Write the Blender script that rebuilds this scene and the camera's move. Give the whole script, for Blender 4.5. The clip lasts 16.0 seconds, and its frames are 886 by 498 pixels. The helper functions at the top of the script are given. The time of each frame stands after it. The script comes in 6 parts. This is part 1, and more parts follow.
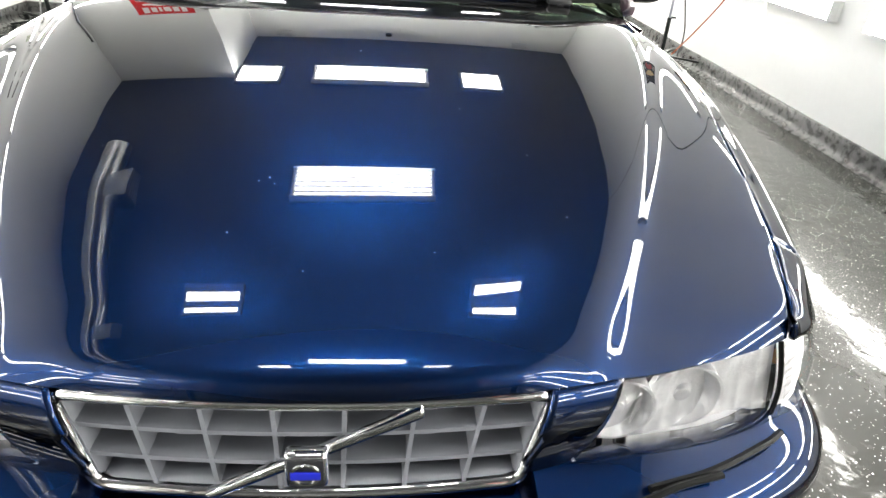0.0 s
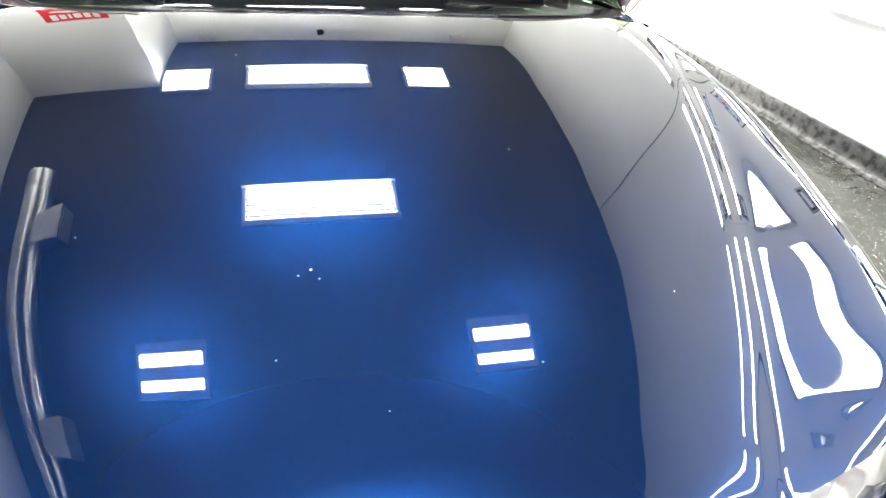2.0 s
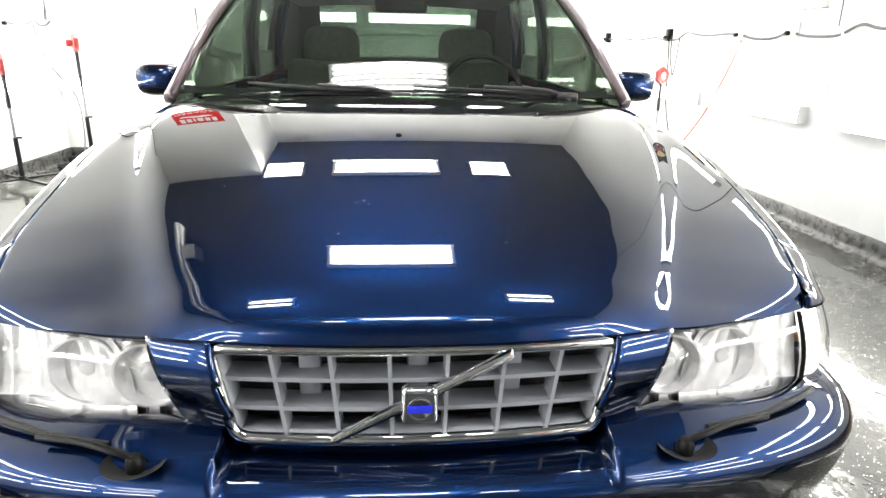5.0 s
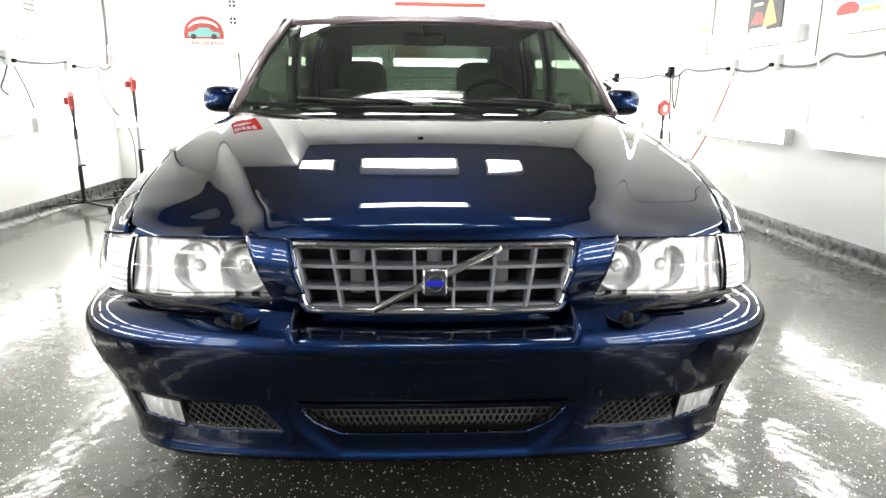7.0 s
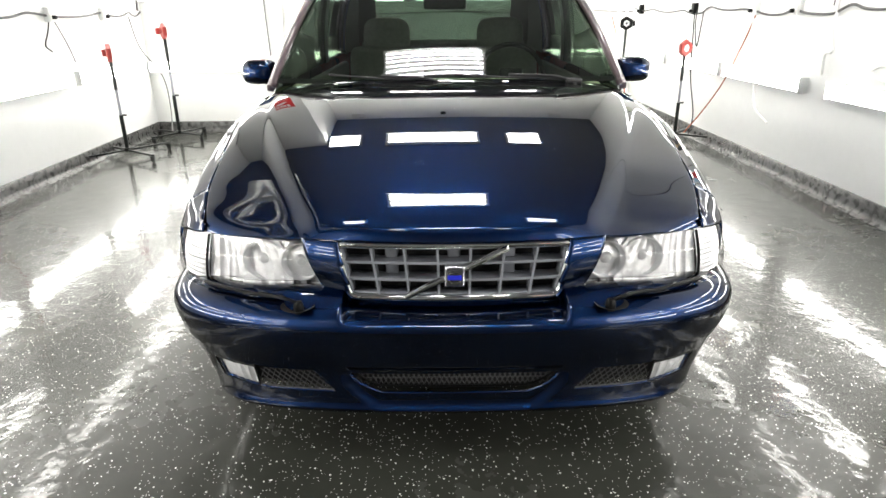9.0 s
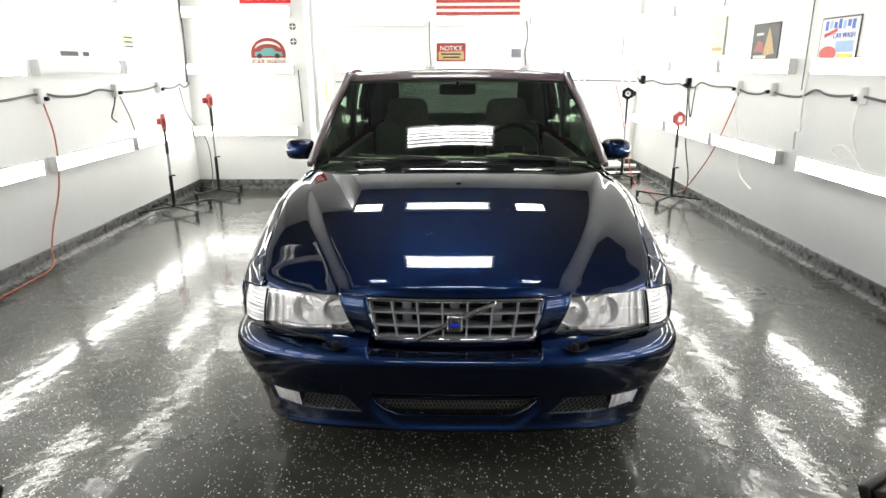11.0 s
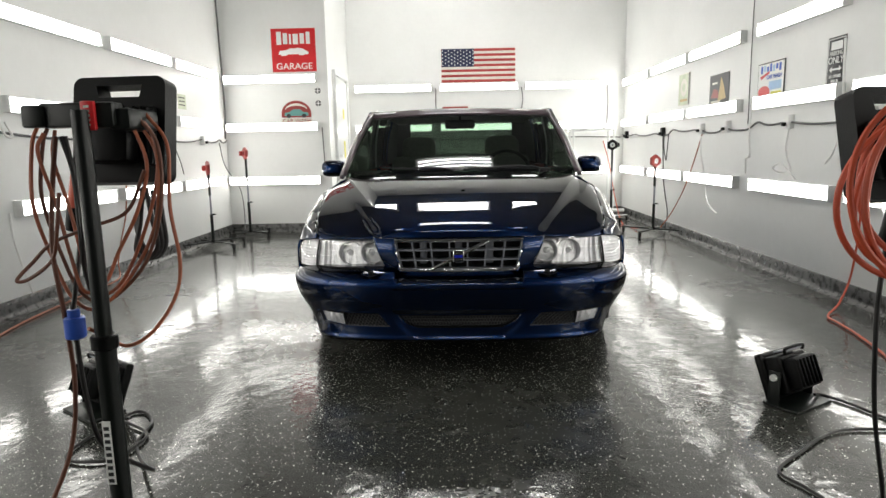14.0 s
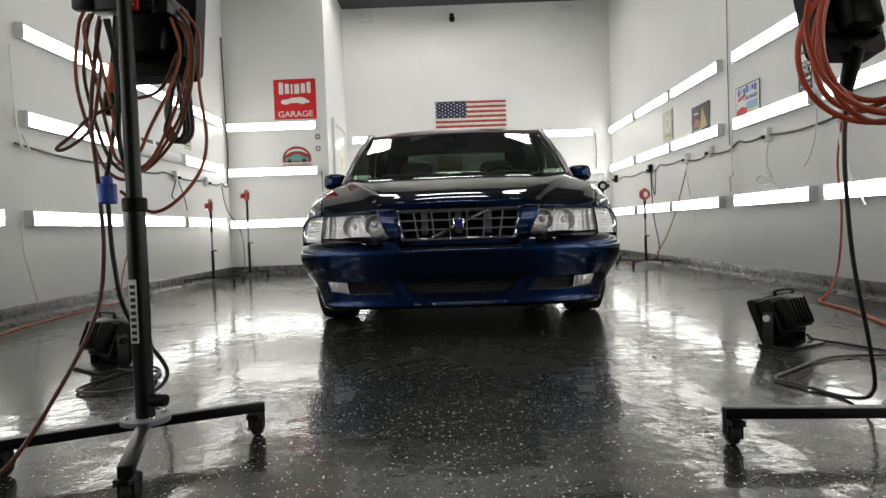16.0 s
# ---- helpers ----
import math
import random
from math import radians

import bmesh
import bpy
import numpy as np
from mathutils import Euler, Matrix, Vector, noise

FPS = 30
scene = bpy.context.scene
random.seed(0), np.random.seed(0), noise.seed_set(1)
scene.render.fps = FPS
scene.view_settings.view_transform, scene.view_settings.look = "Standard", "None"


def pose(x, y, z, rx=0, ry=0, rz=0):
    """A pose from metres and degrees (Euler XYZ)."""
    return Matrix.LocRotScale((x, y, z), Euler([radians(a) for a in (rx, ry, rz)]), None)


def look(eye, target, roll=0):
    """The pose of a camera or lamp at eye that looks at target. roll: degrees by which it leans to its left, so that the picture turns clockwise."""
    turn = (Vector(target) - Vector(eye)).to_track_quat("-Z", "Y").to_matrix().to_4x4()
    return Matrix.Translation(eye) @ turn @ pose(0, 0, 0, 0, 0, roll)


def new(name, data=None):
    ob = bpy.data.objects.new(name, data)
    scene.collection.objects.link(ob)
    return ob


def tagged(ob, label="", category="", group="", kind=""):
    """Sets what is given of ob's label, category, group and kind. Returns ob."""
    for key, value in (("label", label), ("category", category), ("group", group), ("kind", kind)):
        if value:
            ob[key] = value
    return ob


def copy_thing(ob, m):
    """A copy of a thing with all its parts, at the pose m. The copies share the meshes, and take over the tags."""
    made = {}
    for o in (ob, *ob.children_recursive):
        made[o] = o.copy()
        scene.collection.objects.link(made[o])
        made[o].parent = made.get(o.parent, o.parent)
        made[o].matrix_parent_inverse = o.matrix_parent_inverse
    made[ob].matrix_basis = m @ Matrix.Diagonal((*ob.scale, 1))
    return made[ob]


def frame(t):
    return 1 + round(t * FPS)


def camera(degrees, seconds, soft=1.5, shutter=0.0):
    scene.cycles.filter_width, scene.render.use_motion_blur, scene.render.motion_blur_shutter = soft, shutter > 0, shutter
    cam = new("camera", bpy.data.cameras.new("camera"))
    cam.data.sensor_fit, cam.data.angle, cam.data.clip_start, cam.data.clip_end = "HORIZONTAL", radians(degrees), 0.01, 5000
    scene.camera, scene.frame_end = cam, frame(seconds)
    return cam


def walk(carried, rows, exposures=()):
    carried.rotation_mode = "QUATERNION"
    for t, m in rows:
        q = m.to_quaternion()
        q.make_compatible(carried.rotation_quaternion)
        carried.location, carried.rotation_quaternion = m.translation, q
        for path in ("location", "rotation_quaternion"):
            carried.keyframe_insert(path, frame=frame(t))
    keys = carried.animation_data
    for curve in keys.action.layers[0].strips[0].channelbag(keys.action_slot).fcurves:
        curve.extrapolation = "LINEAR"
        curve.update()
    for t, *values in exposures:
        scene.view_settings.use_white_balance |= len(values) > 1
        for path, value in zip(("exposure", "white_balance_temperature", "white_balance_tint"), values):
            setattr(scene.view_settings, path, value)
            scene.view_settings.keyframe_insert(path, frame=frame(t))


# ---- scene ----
cam = camera(71.2, 16.0)
PATH = [
    (0, (0.102, -0.532, 1.206), (0.260, 1.183, 0.189), 3.95),
    (0.5, (0.012, -0.450, 1.198), (0.293, 1.236, 0.182), 5.81),
    (1, (-0.036, -0.339, 1.235), (0.264, 1.318, 0.156), 6.11),
    (1.5, (-0.052, -0.280, 1.218), (0.266, 1.394, 0.172), 4.83),
    (2, (-0.080, -0.262, 1.237), (0.303, 1.371, 0.148), 4.27),
    (2.5, (-0.117, -0.266, 1.263), (0.331, 1.388, 0.218), 3.58),
    (3, (-0.064, -0.341, 1.269), (0.335, 1.370, 0.314), 3.15),
    (3.5, (-0.042, -0.455, 1.226), (0.277, 1.317, 0.356), 2.64),
    (4, (-0.026, -0.576, 1.169), (0.174, 1.244, 0.365), 2.26),
    (4.2, (-0.010, -0.613, 1.157), (0.145, 1.227, 0.388), 1.95),
    (6.3, (-0.085, -1.114, 0.964), (0.085, 0.820, 0.483), 0.10),
    (6.5, (-0.075, -1.144, 0.969), (0.078, 0.790, 0.482), 0.40),
    (7, (-0.039, -1.261, 0.948), (0.046, 0.681, 0.477), 0.50),
    (7.5, (-0.019, -1.344, 0.964), (0.037, 0.581, 0.424), 0.30),
    (8, (-0.019, -1.411, 0.997), (-0.004, 0.491, 0.379), -0.80),
    (8.2, (-0.036, -1.434, 1.034), (-0.025, 0.449, 0.361), -0.90),
    (10.5, (-0.023, -1.762, 1.447), (-0.029, 0.099, 0.714), 0.90),
    (11, (0.013, -1.975, 1.425), (-0.038, -0.058, 0.856), -0.20),
    (11.5, (0.004, -2.212, 1.382), (-0.026, -0.275, 0.885), 0.80),
    (12, (0.014, -2.402, 1.319), (0.019, -0.468, 0.809), 0.30),
    (12.5, (0.033, -2.527, 1.275), (0.037, -0.594, 0.760), -0.30),
    (13, (0.044, -2.651, 1.193), (-0.010, -0.705, 0.733), -0.50),
    (13.5, (0.053, -2.727, 1.126), (-0.028, -0.765, 0.748), -1.20),
    (14, (0.035, -2.871, 1.069), (-0.039, -0.898, 0.750), -1.10),
    (14.5, (0.006, -3.027, 1.002), (-0.004, -1.047, 0.719), -0.90),
    (15, (-0.008, -3.087, 0.892), (0.012, -1.103, 0.643), -1.20),
    (15.5, (-0.004, -3.062, 0.743), (-0.017, -1.071, 0.553), -1.50),
    (16, (-0.001, -3.045, 0.552), (-0.053, -1.047, 0.484), -2.00),
]
EXPOSURES = [(0, 2.15), (2, 2.98), (3, 3.25), (4, 2.9), (6.3, 2.05), (8.2, 1.83), (10.5, 1.45), (11.5, 0.99), (12, 0.86), (13, 0.76), (14, 0.52), (16, 0.0)]
walk(cam, [(t, look(eye, target, roll)) for t, eye, target, roll in PATH], EXPOSURES)

# ---- exposure and world ----
world = bpy.data.worlds.new("world")
scene.world = world
world.use_nodes = True
world.node_tree.nodes["Background"].inputs[0].default_value = (0.02, 0.02, 0.02, 1)

TUBE_POWER, CEILING_POWER = 9.5, 16.0

# ---- materials ----


def mat(name, base, rough=0.5, metal=0.0, coat=0.0, coat_rough=0.03, vary=0.12, scale=6.0, bump=0.0, bump_scale=120.0, spec=0.5, spread=0.0):
    """A plain surface with two scales of mottling in colour and roughness, and fine relief."""
    m = bpy.data.materials.new(name)
    m.use_nodes = True
    nt = m.node_tree
    b = nt.nodes["Principled BSDF"]
    b.inputs["Metallic"].default_value = metal
    b.inputs["Coat Weight"].default_value = coat
    b.inputs["Coat Roughness"].default_value = coat_rough
    b.inputs["Specular IOR Level"].default_value = spec
    tc = nt.nodes.new("ShaderNodeTexCoord")
    n1 = nt.nodes.new("ShaderNodeTexNoise")
    n1.inputs["Scale"].default_value, n1.inputs["Detail"].default_value = scale, 6
    nt.links.new(tc.outputs["Object"], n1.inputs["Vector"])
    n2 = nt.nodes.new("ShaderNodeTexNoise")
    n2.inputs["Scale"].default_value, n2.inputs["Detail"].default_value = scale * 14, 4
    nt.links.new(tc.outputs["Object"], n2.inputs["Vector"])
    add = nt.nodes.new("ShaderNodeMath")
    add.operation = "MULTIPLY_ADD"
    add.inputs[1].default_value = 0.4
    nt.links.new(n2.outputs["Fac"], add.inputs[0])
    nt.links.new(n1.outputs["Fac"], add.inputs[2])
    ramp = nt.nodes.new("ShaderNodeMapRange")
    ramp.inputs[1].default_value, ramp.inputs[2].default_value = 0.4, 1.0
    ramp.inputs[3].default_value, ramp.inputs[4].default_value = 1 - vary, 1 + vary
    nt.links.new(add.outputs[0], ramp.inputs[0])
    mul = nt.nodes.new("ShaderNodeVectorMath")
    mul.operation = "SCALE"
    mul.inputs[0].default_value = base
    nt.links.new(ramp.outputs[0], mul.inputs["Scale"])
    nt.links.new(mul.outputs[0], b.inputs["Base Color"])
    rr = nt.nodes.new("ShaderNodeMapRange")
    rr.inputs[1].default_value, rr.inputs[2].default_value = 0.4, 1.0
    rr.inputs[3].default_value, rr.inputs[4].default_value = rough * (1 - spread), min(1, rough * (1 + spread))
    nt.links.new(add.outputs[0], rr.inputs[0])
    nt.links.new(rr.outputs[0], b.inputs["Roughness"])
    if bump:
        n3 = nt.nodes.new("ShaderNodeTexNoise")
        n3.inputs["Scale"].default_value, n3.inputs["Detail"].default_value = bump_scale, 3
        nt.links.new(tc.outputs["Object"], n3.inputs["Vector"])
        bp = nt.nodes.new("ShaderNodeBump")
        bp.inputs["Strength"].default_value, bp.inputs["Distance"].default_value = bump, 0.004
        nt.links.new(n3.outputs["Fac"], bp.inputs["Height"])
        nt.links.new(bp.outputs[0], b.inputs["Normal"])
    return m


def glow(name, colour, power):
    m = bpy.data.materials.new(name)
    m.use_nodes = True
    b = m.node_tree.nodes["Principled BSDF"]
    b.inputs["Base Color"].default_value = (0.8, 0.8, 0.8, 1)
    b.inputs["Emission Color"].default_value = (*colour, 1)
    b.inputs["Emission Strength"].default_value = power
    return m


def clear(name, tint, gloss_ior=1.5, rough=0.0):
    """Thin clear glass or plastic: light passes straight, with a mirror gloss that grows at glancing angles."""
    m = bpy.data.materials.new(name)
    m.use_nodes = True
    nt = m.node_tree
    out = nt.nodes["Material Output"]
    nt.nodes.remove(nt.nodes["Principled BSDF"])
    tr = nt.nodes.new("ShaderNodeBsdfTransparent")
    tr.inputs[0].default_value = (*tint, 1)
    gl = nt.nodes.new("ShaderNodeBsdfGlossy")
    gl.inputs["Roughness"].default_value = rough
    lw = nt.nodes.new("ShaderNodeLayerWeight")
    lw.inputs[0].default_value = 0.5
    fifth = nt.nodes.new("ShaderNodeMath")
    fifth.operation = "POWER"
    fifth.inputs[1].default_value = 5.0
    nt.links.new(lw.outputs["Facing"], fifth.inputs[0])
    fr = nt.nodes.new("ShaderNodeMapRange")
    fr.inputs[3].default_value, fr.inputs[4].default_value = 2 * ((gloss_ior - 1) / (gloss_ior + 1)) ** 2, 1.0
    nt.links.new(fifth.outputs[0], fr.inputs[0])
    mix = nt.nodes.new("ShaderNodeMixShader")
    nt.links.new(fr.outputs[0], mix.inputs[0])
    nt.links.new(tr.outputs[0], mix.inputs[1])
    nt.links.new(gl.outputs[0], mix.inputs[2])
    nt.links.new(mix.outputs[0], out.inputs[0])
    return m


def car_paint():
    """Dark blue metallic flakes, in a tight and a broad lobe, under a mirror-like clear coat."""
    m = bpy.data.materials.new("blue_metallic_paint")
    m.use_nodes = True
    nt = m.node_tree
    nt.nodes.remove(nt.nodes["Principled BSDF"])
    tc = nt.nodes.new("ShaderNodeTexCoord")
    v = nt.nodes.new("ShaderNodeTexVoronoi")
    v.inputs["Scale"].default_value = 900
    nt.links.new(tc.outputs["Object"], v.inputs["Vector"])
    bp = nt.nodes.new("ShaderNodeBump")
    bp.inputs["Strength"].default_value, bp.inputs["Distance"].default_value = 0.06, 0.001
    nt.links.new(v.outputs["Distance"], bp.inputs["Height"])
    face = nt.nodes.new("ShaderNodeLayerWeight")
    face.inputs[0].default_value = 0.5
    frank = nt.nodes.new("ShaderNodeMath")
    frank.operation = "SUBTRACT"
    frank.inputs[0].default_value = 1.0
    nt.links.new(face.outputs["Facing"], frank.inputs[1])
    steep = nt.nodes.new("ShaderNodeMath")
    steep.operation = "POWER"
    steep.inputs[1].default_value = 2.2
    nt.links.new(frank.outputs[0], steep.inputs[0])
    last = None
    for colour, rough in ((PAINT_TIGHT, 0.25), (PAINT_BROAD, 0.46)):
        g = nt.nodes.new("ShaderNodeBsdfGlossy")
        g.distribution = "BECKMANN"
        dim = nt.nodes.new("ShaderNodeVectorMath")
        dim.operation = "SCALE"
        dim.inputs[0].default_value = colour
        nt.links.new(steep.outputs[0], dim.inputs["Scale"])
        nt.links.new(dim.outputs[0], g.inputs["Color"])
        g.inputs["Roughness"].default_value = rough
        nt.links.new(bp.outputs[0], g.inputs["Normal"])
        if last:
            add = nt.nodes.new("ShaderNodeAddShader")
            nt.links.new(last.outputs[0], add.inputs[0])
            nt.links.new(g.outputs[0], add.inputs[1])
            g = add
        last = g
    n = nt.nodes.new("ShaderNodeTexNoise")
    n.inputs["Scale"].default_value, n.inputs["Detail"].default_value = 5, 4
    nt.links.new(tc.outputs["Object"], n.inputs["Vector"])
    haze = nt.nodes.new("ShaderNodeMapRange")
    haze.inputs[3].default_value, haze.inputs[4].default_value = 0.0, 0.03
    nt.links.new(n.outputs["Fac"], haze.inputs[0])
    coat = nt.nodes.new("ShaderNodeBsdfGlossy")
    nt.links.new(haze.outputs[0], coat.inputs["Roughness"])
    fr = nt.nodes.new("ShaderNodeFresnel")
    fr.inputs["IOR"].default_value = 1.58
    mix = nt.nodes.new("ShaderNodeMixShader")
    nt.links.new(fr.outputs[0], mix.inputs[0])
    nt.links.new(last.outputs[0], mix.inputs[1])
    nt.links.new(coat.outputs[0], mix.inputs[2])
    nt.links.new(mix.outputs[0], nt.nodes["Material Output"].inputs[0])
    return m


PAINT_TIGHT, PAINT_BROAD = (0.0012, 0.0105, 0.046), (0.0017, 0.0145, 0.065)


def floor_epoxy():
    """Dark grey poured epoxy with scattered white and grey flakes and a slightly wavy gloss."""
    m = mat("flaked_epoxy", (0.032, 0.033, 0.028), rough=0.25, vary=0.25, scale=0.9, spread=0.3, spec=0.16)
    nt = m.node_tree
    b = nt.nodes["Principled BSDF"]
    base = b.inputs["Base Color"].links[0].from_socket
    tc = nt.nodes.new("ShaderNodeTexCoord")
    colour = base
    for scale, cut, tone in ((60, 0.16, (0.85, 0.85, 0.80, 1)), (108, 0.19, (0.6, 0.61, 0.58, 1))):
        v = nt.nodes.new("ShaderNodeTexVoronoi")
        v.inputs["Scale"].default_value = scale
        nt.links.new(tc.outputs["Object"], v.inputs["Vector"])
        near = nt.nodes.new("ShaderNodeMath")
        near.operation = "LESS_THAN"
        near.inputs[1].default_value = cut
        nt.links.new(v.outputs["Distance"], near.inputs[0])
        sep = nt.nodes.new("ShaderNodeSeparateColor")
        nt.links.new(v.outputs["Color"], sep.inputs[0])
        some = nt.nodes.new("ShaderNodeMath")
        some.operation = "GREATER_THAN"
        some.inputs[1].default_value = 0.64
        nt.links.new(sep.outputs[0], some.inputs[0])
        both = nt.nodes.new("ShaderNodeMath")
        both.operation = "MULTIPLY"
        nt.links.new(near.outputs[0], both.inputs[0])
        nt.links.new(some.outputs[0], both.inputs[1])
        mix = nt.nodes.new("ShaderNodeMix")
        mix.data_type = "RGBA"
        mix.inputs["B"].default_value = tone
        nt.links.new(both.outputs[0], mix.inputs["Factor"])
        nt.links.new(colour, mix.inputs["A"])
        colour = mix.outputs["Result"]
    nt.links.new(colour, b.inputs["Base Color"])
    n = nt.nodes.new("ShaderNodeTexNoise")
    n.inputs["Scale"].default_value, n.inputs["Detail"].default_value = 9, 3
    nt.links.new(tc.outputs["Object"], n.inputs["Vector"])
    bp = nt.nodes.new("ShaderNodeBump")
    bp.inputs["Strength"].default_value, bp.inputs["Distance"].default_value = 0.13, 0.02
    nt.links.new(n.outputs["Fac"], bp.inputs["Height"])
    nt.links.new(bp.outputs[0], b.inputs["Normal"])
    nt.links.new(bp.outputs[0], b.inputs["Coat Normal"])
    b.inputs["Coat Weight"].default_value, b.inputs["Coat Roughness"].default_value = 0.54, 0.08
    return m


PAINT = car_paint()
EPOXY = floor_epoxy()
WALL = mat("wall_paint", (0.79, 0.795, 0.78), rough=0.42, vary=0.04, scale=1.5, bump=0.08, bump_scale=60)
CEIL = mat("ceiling_paint", (0.06, 0.061, 0.066), rough=0.8, vary=0.08, scale=2)
KERB = mat("flaked_kerb", (0.05, 0.05, 0.048), rough=0.3, vary=0.9, scale=22, spread=0.5, bump=0.4, bump_scale=80)
CHROME = mat("chrome", (0.90, 0.905, 0.91), rough=0.045, metal=1.0, vary=0.03, scale=8)
BLACK = mat("black_plastic", (0.004, 0.0042, 0.0042), spec=0.14, rough=0.38, vary=0.2, scale=20, bump=0.15, bump_scale=300)
WIPER = mat("matt_black_wiper", (0.014, 0.014, 0.015), rough=0.5, vary=0.15, scale=30)
RUBBER = mat("black_rubber", (0.012, 0.012, 0.012), rough=0.7, vary=0.25, scale=25, bump=0.2, bump_scale=200)
MESH = mat("dark_wire_mesh", (0.05, 0.05, 0.053), rough=0.45, vary=0.15, scale=30)
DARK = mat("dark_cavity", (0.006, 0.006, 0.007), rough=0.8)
GREY_PLASTIC = mat("grey_grille_plastic", (0.22, 0.23, 0.26), rough=0.42, vary=0.1, scale=30)
GLASS = clear("tinted_glass", (0.70, 0.81, 0.70))
REAR_GLASS = clear("rear_glass", (0.085, 0.115, 0.095))
LENS = clear("clear_lens", (0.99, 0.99, 0.99), 1.36)
PANE = clear("side_glass", (0.045, 0.058, 0.045))
REFLECTOR = mat("bright_reflector", (0.70, 0.70, 0.715), rough=0.30, metal=0.40, vary=0.28, scale=24, bump=1.0, bump_scale=30)
BOWL = mat("lamp_bowl_metal", (0.78, 0.78, 0.80), rough=0.30, metal=0.5, vary=0.2, scale=30, bump=0.9, bump_scale=36)
# pillars and brow: the blue paint's mauve glancing reflection is put into the base colour
PILLAR = mat("paint_with_mauve_sheen", (0.055, 0.031, 0.040), rough=0.4, coat=0.6, vary=0.1, scale=8)
PILLAR_LINING = mat("grey_pillar_lining", (0.05, 0.055, 0.047), rough=0.85, vary=0.08, scale=20)
CLOTH = mat("dark_seat_cloth", (0.085, 0.09, 0.08), rough=0.85, vary=0.2, scale=40, bump=0.3, bump_scale=400)
DASH = mat("grey_green_dashboard", (0.42, 0.48, 0.31), rough=0.6, vary=0.1, scale=30, bump=0.2, bump_scale=300)
TRIM = mat("light_headliner", (0.22, 0.23, 0.20), rough=0.9, vary=0.05, scale=20)
FIXTURE = mat("grey_fixture_tray", (0.22, 0.225, 0.23), rough=0.4, vary=0.05)
WHITE_METAL = mat("white_enamel", (0.74, 0.75, 0.74), rough=0.35, vary=0.04, scale=5)
BLACK_METAL = mat("black_powder_coat", (0.006, 0.008, 0.007), spec=0.35, rough=0.32, vary=0.25, scale=12, bump=0.1, bump_scale=200)
TUBE = glow("fluorescent_diffuser", (1.0, 0.985, 0.925), TUBE_POWER)
CEILING_TUBE = glow("ceiling_tube", (1.0, 0.99, 0.95), CEILING_POWER)
ORANGE = mat("orange_cord", (0.36, 0.10, 0.045), rough=0.5, vary=0.15, scale=20)
BROWN = mat("dark_brown_cord", (0.13, 0.045, 0.025), rough=0.5, vary=0.15, scale=20)
DOOR_GREY = mat("grey_shutter", (0.13, 0.132, 0.136), rough=0.5, vary=0.1, scale=2)
ORANGE_RED = mat("red_orange_cord", (0.50, 0.075, 0.03), rough=0.5, vary=0.15, scale=20)
BLACK_CORD = mat("black_cord", (0.014, 0.013, 0.013), rough=0.45, vary=0.2, scale=20)
WHITE_CORD = mat("white_cord", (0.86, 0.86, 0.84), rough=0.5, vary=0.05, scale=20)
GREY_CORD = mat("grey_cable", (0.10, 0.10, 0.10), rough=0.55, vary=0.2, scale=20)
RED = mat("red_enamel", (0.60, 0.012, 0.016), rough=0.35, vary=0.08, scale=8)
DARK_RED = mat("dark_red_plastic", (0.28, 0.03, 0.025), rough=0.4, vary=0.12, scale=20)
BLUE = mat("blue_plastic", (0.03, 0.10, 0.50), rough=0.35, vary=0.08, scale=20)
BADGE_BLUE = mat("blue_badge_enamel", (0.02, 0.03, 0.55), rough=0.2, vary=0.05, scale=20, coat=0.5)
NAVY = mat("navy_flag_paint", (0.014, 0.02, 0.06), rough=0.6, vary=0.2, scale=15)
FLAG_RED = mat("red_flag_paint", (0.42, 0.05, 0.045), rough=0.6, vary=0.2, scale=15)
CREAM = mat("cream_paint", (0.72, 0.69, 0.62), rough=0.6, vary=0.1, scale=15)
WHITE = mat("white_print", (0.8, 0.8, 0.78), rough=0.4, vary=0.03, scale=8)
INK = mat("black_print", (0.02, 0.02, 0.022), rough=0.45, vary=0.1, scale=8)
YELLOW = mat("yellow_print", (0.75, 0.68, 0.10), rough=0.5, vary=0.1, scale=8)
TEAL = mat("teal_print", (0.12, 0.32, 0.30), rough=0.5, vary=0.1, scale=8)
TAN = mat("tan_print", (0.5, 0.36, 0.16), rough=0.5, vary=0.25, scale=12)
SKYBLUE = mat("pale_blue_print", (0.35, 0.52, 0.72), rough=0.5, vary=0.15, scale=8)
PALE_GREEN = mat("pale_green_print", (0.55, 0.60, 0.45), rough=0.5, vary=0.2, scale=10)
DUCT = mat("galvanised_duct", (0.62, 0.63, 0.63), rough=0.22, metal=1.0, vary=0.15, scale=10)
AMBER = mat("amber_bulb", (0.7, 0.3, 0.05), rough=0.3)
ALLOY = mat("alloy_wheel", (0.5, 0.5, 0.52), rough=0.25, metal=1.0, vary=0.06)

# ---- mesh tools ----


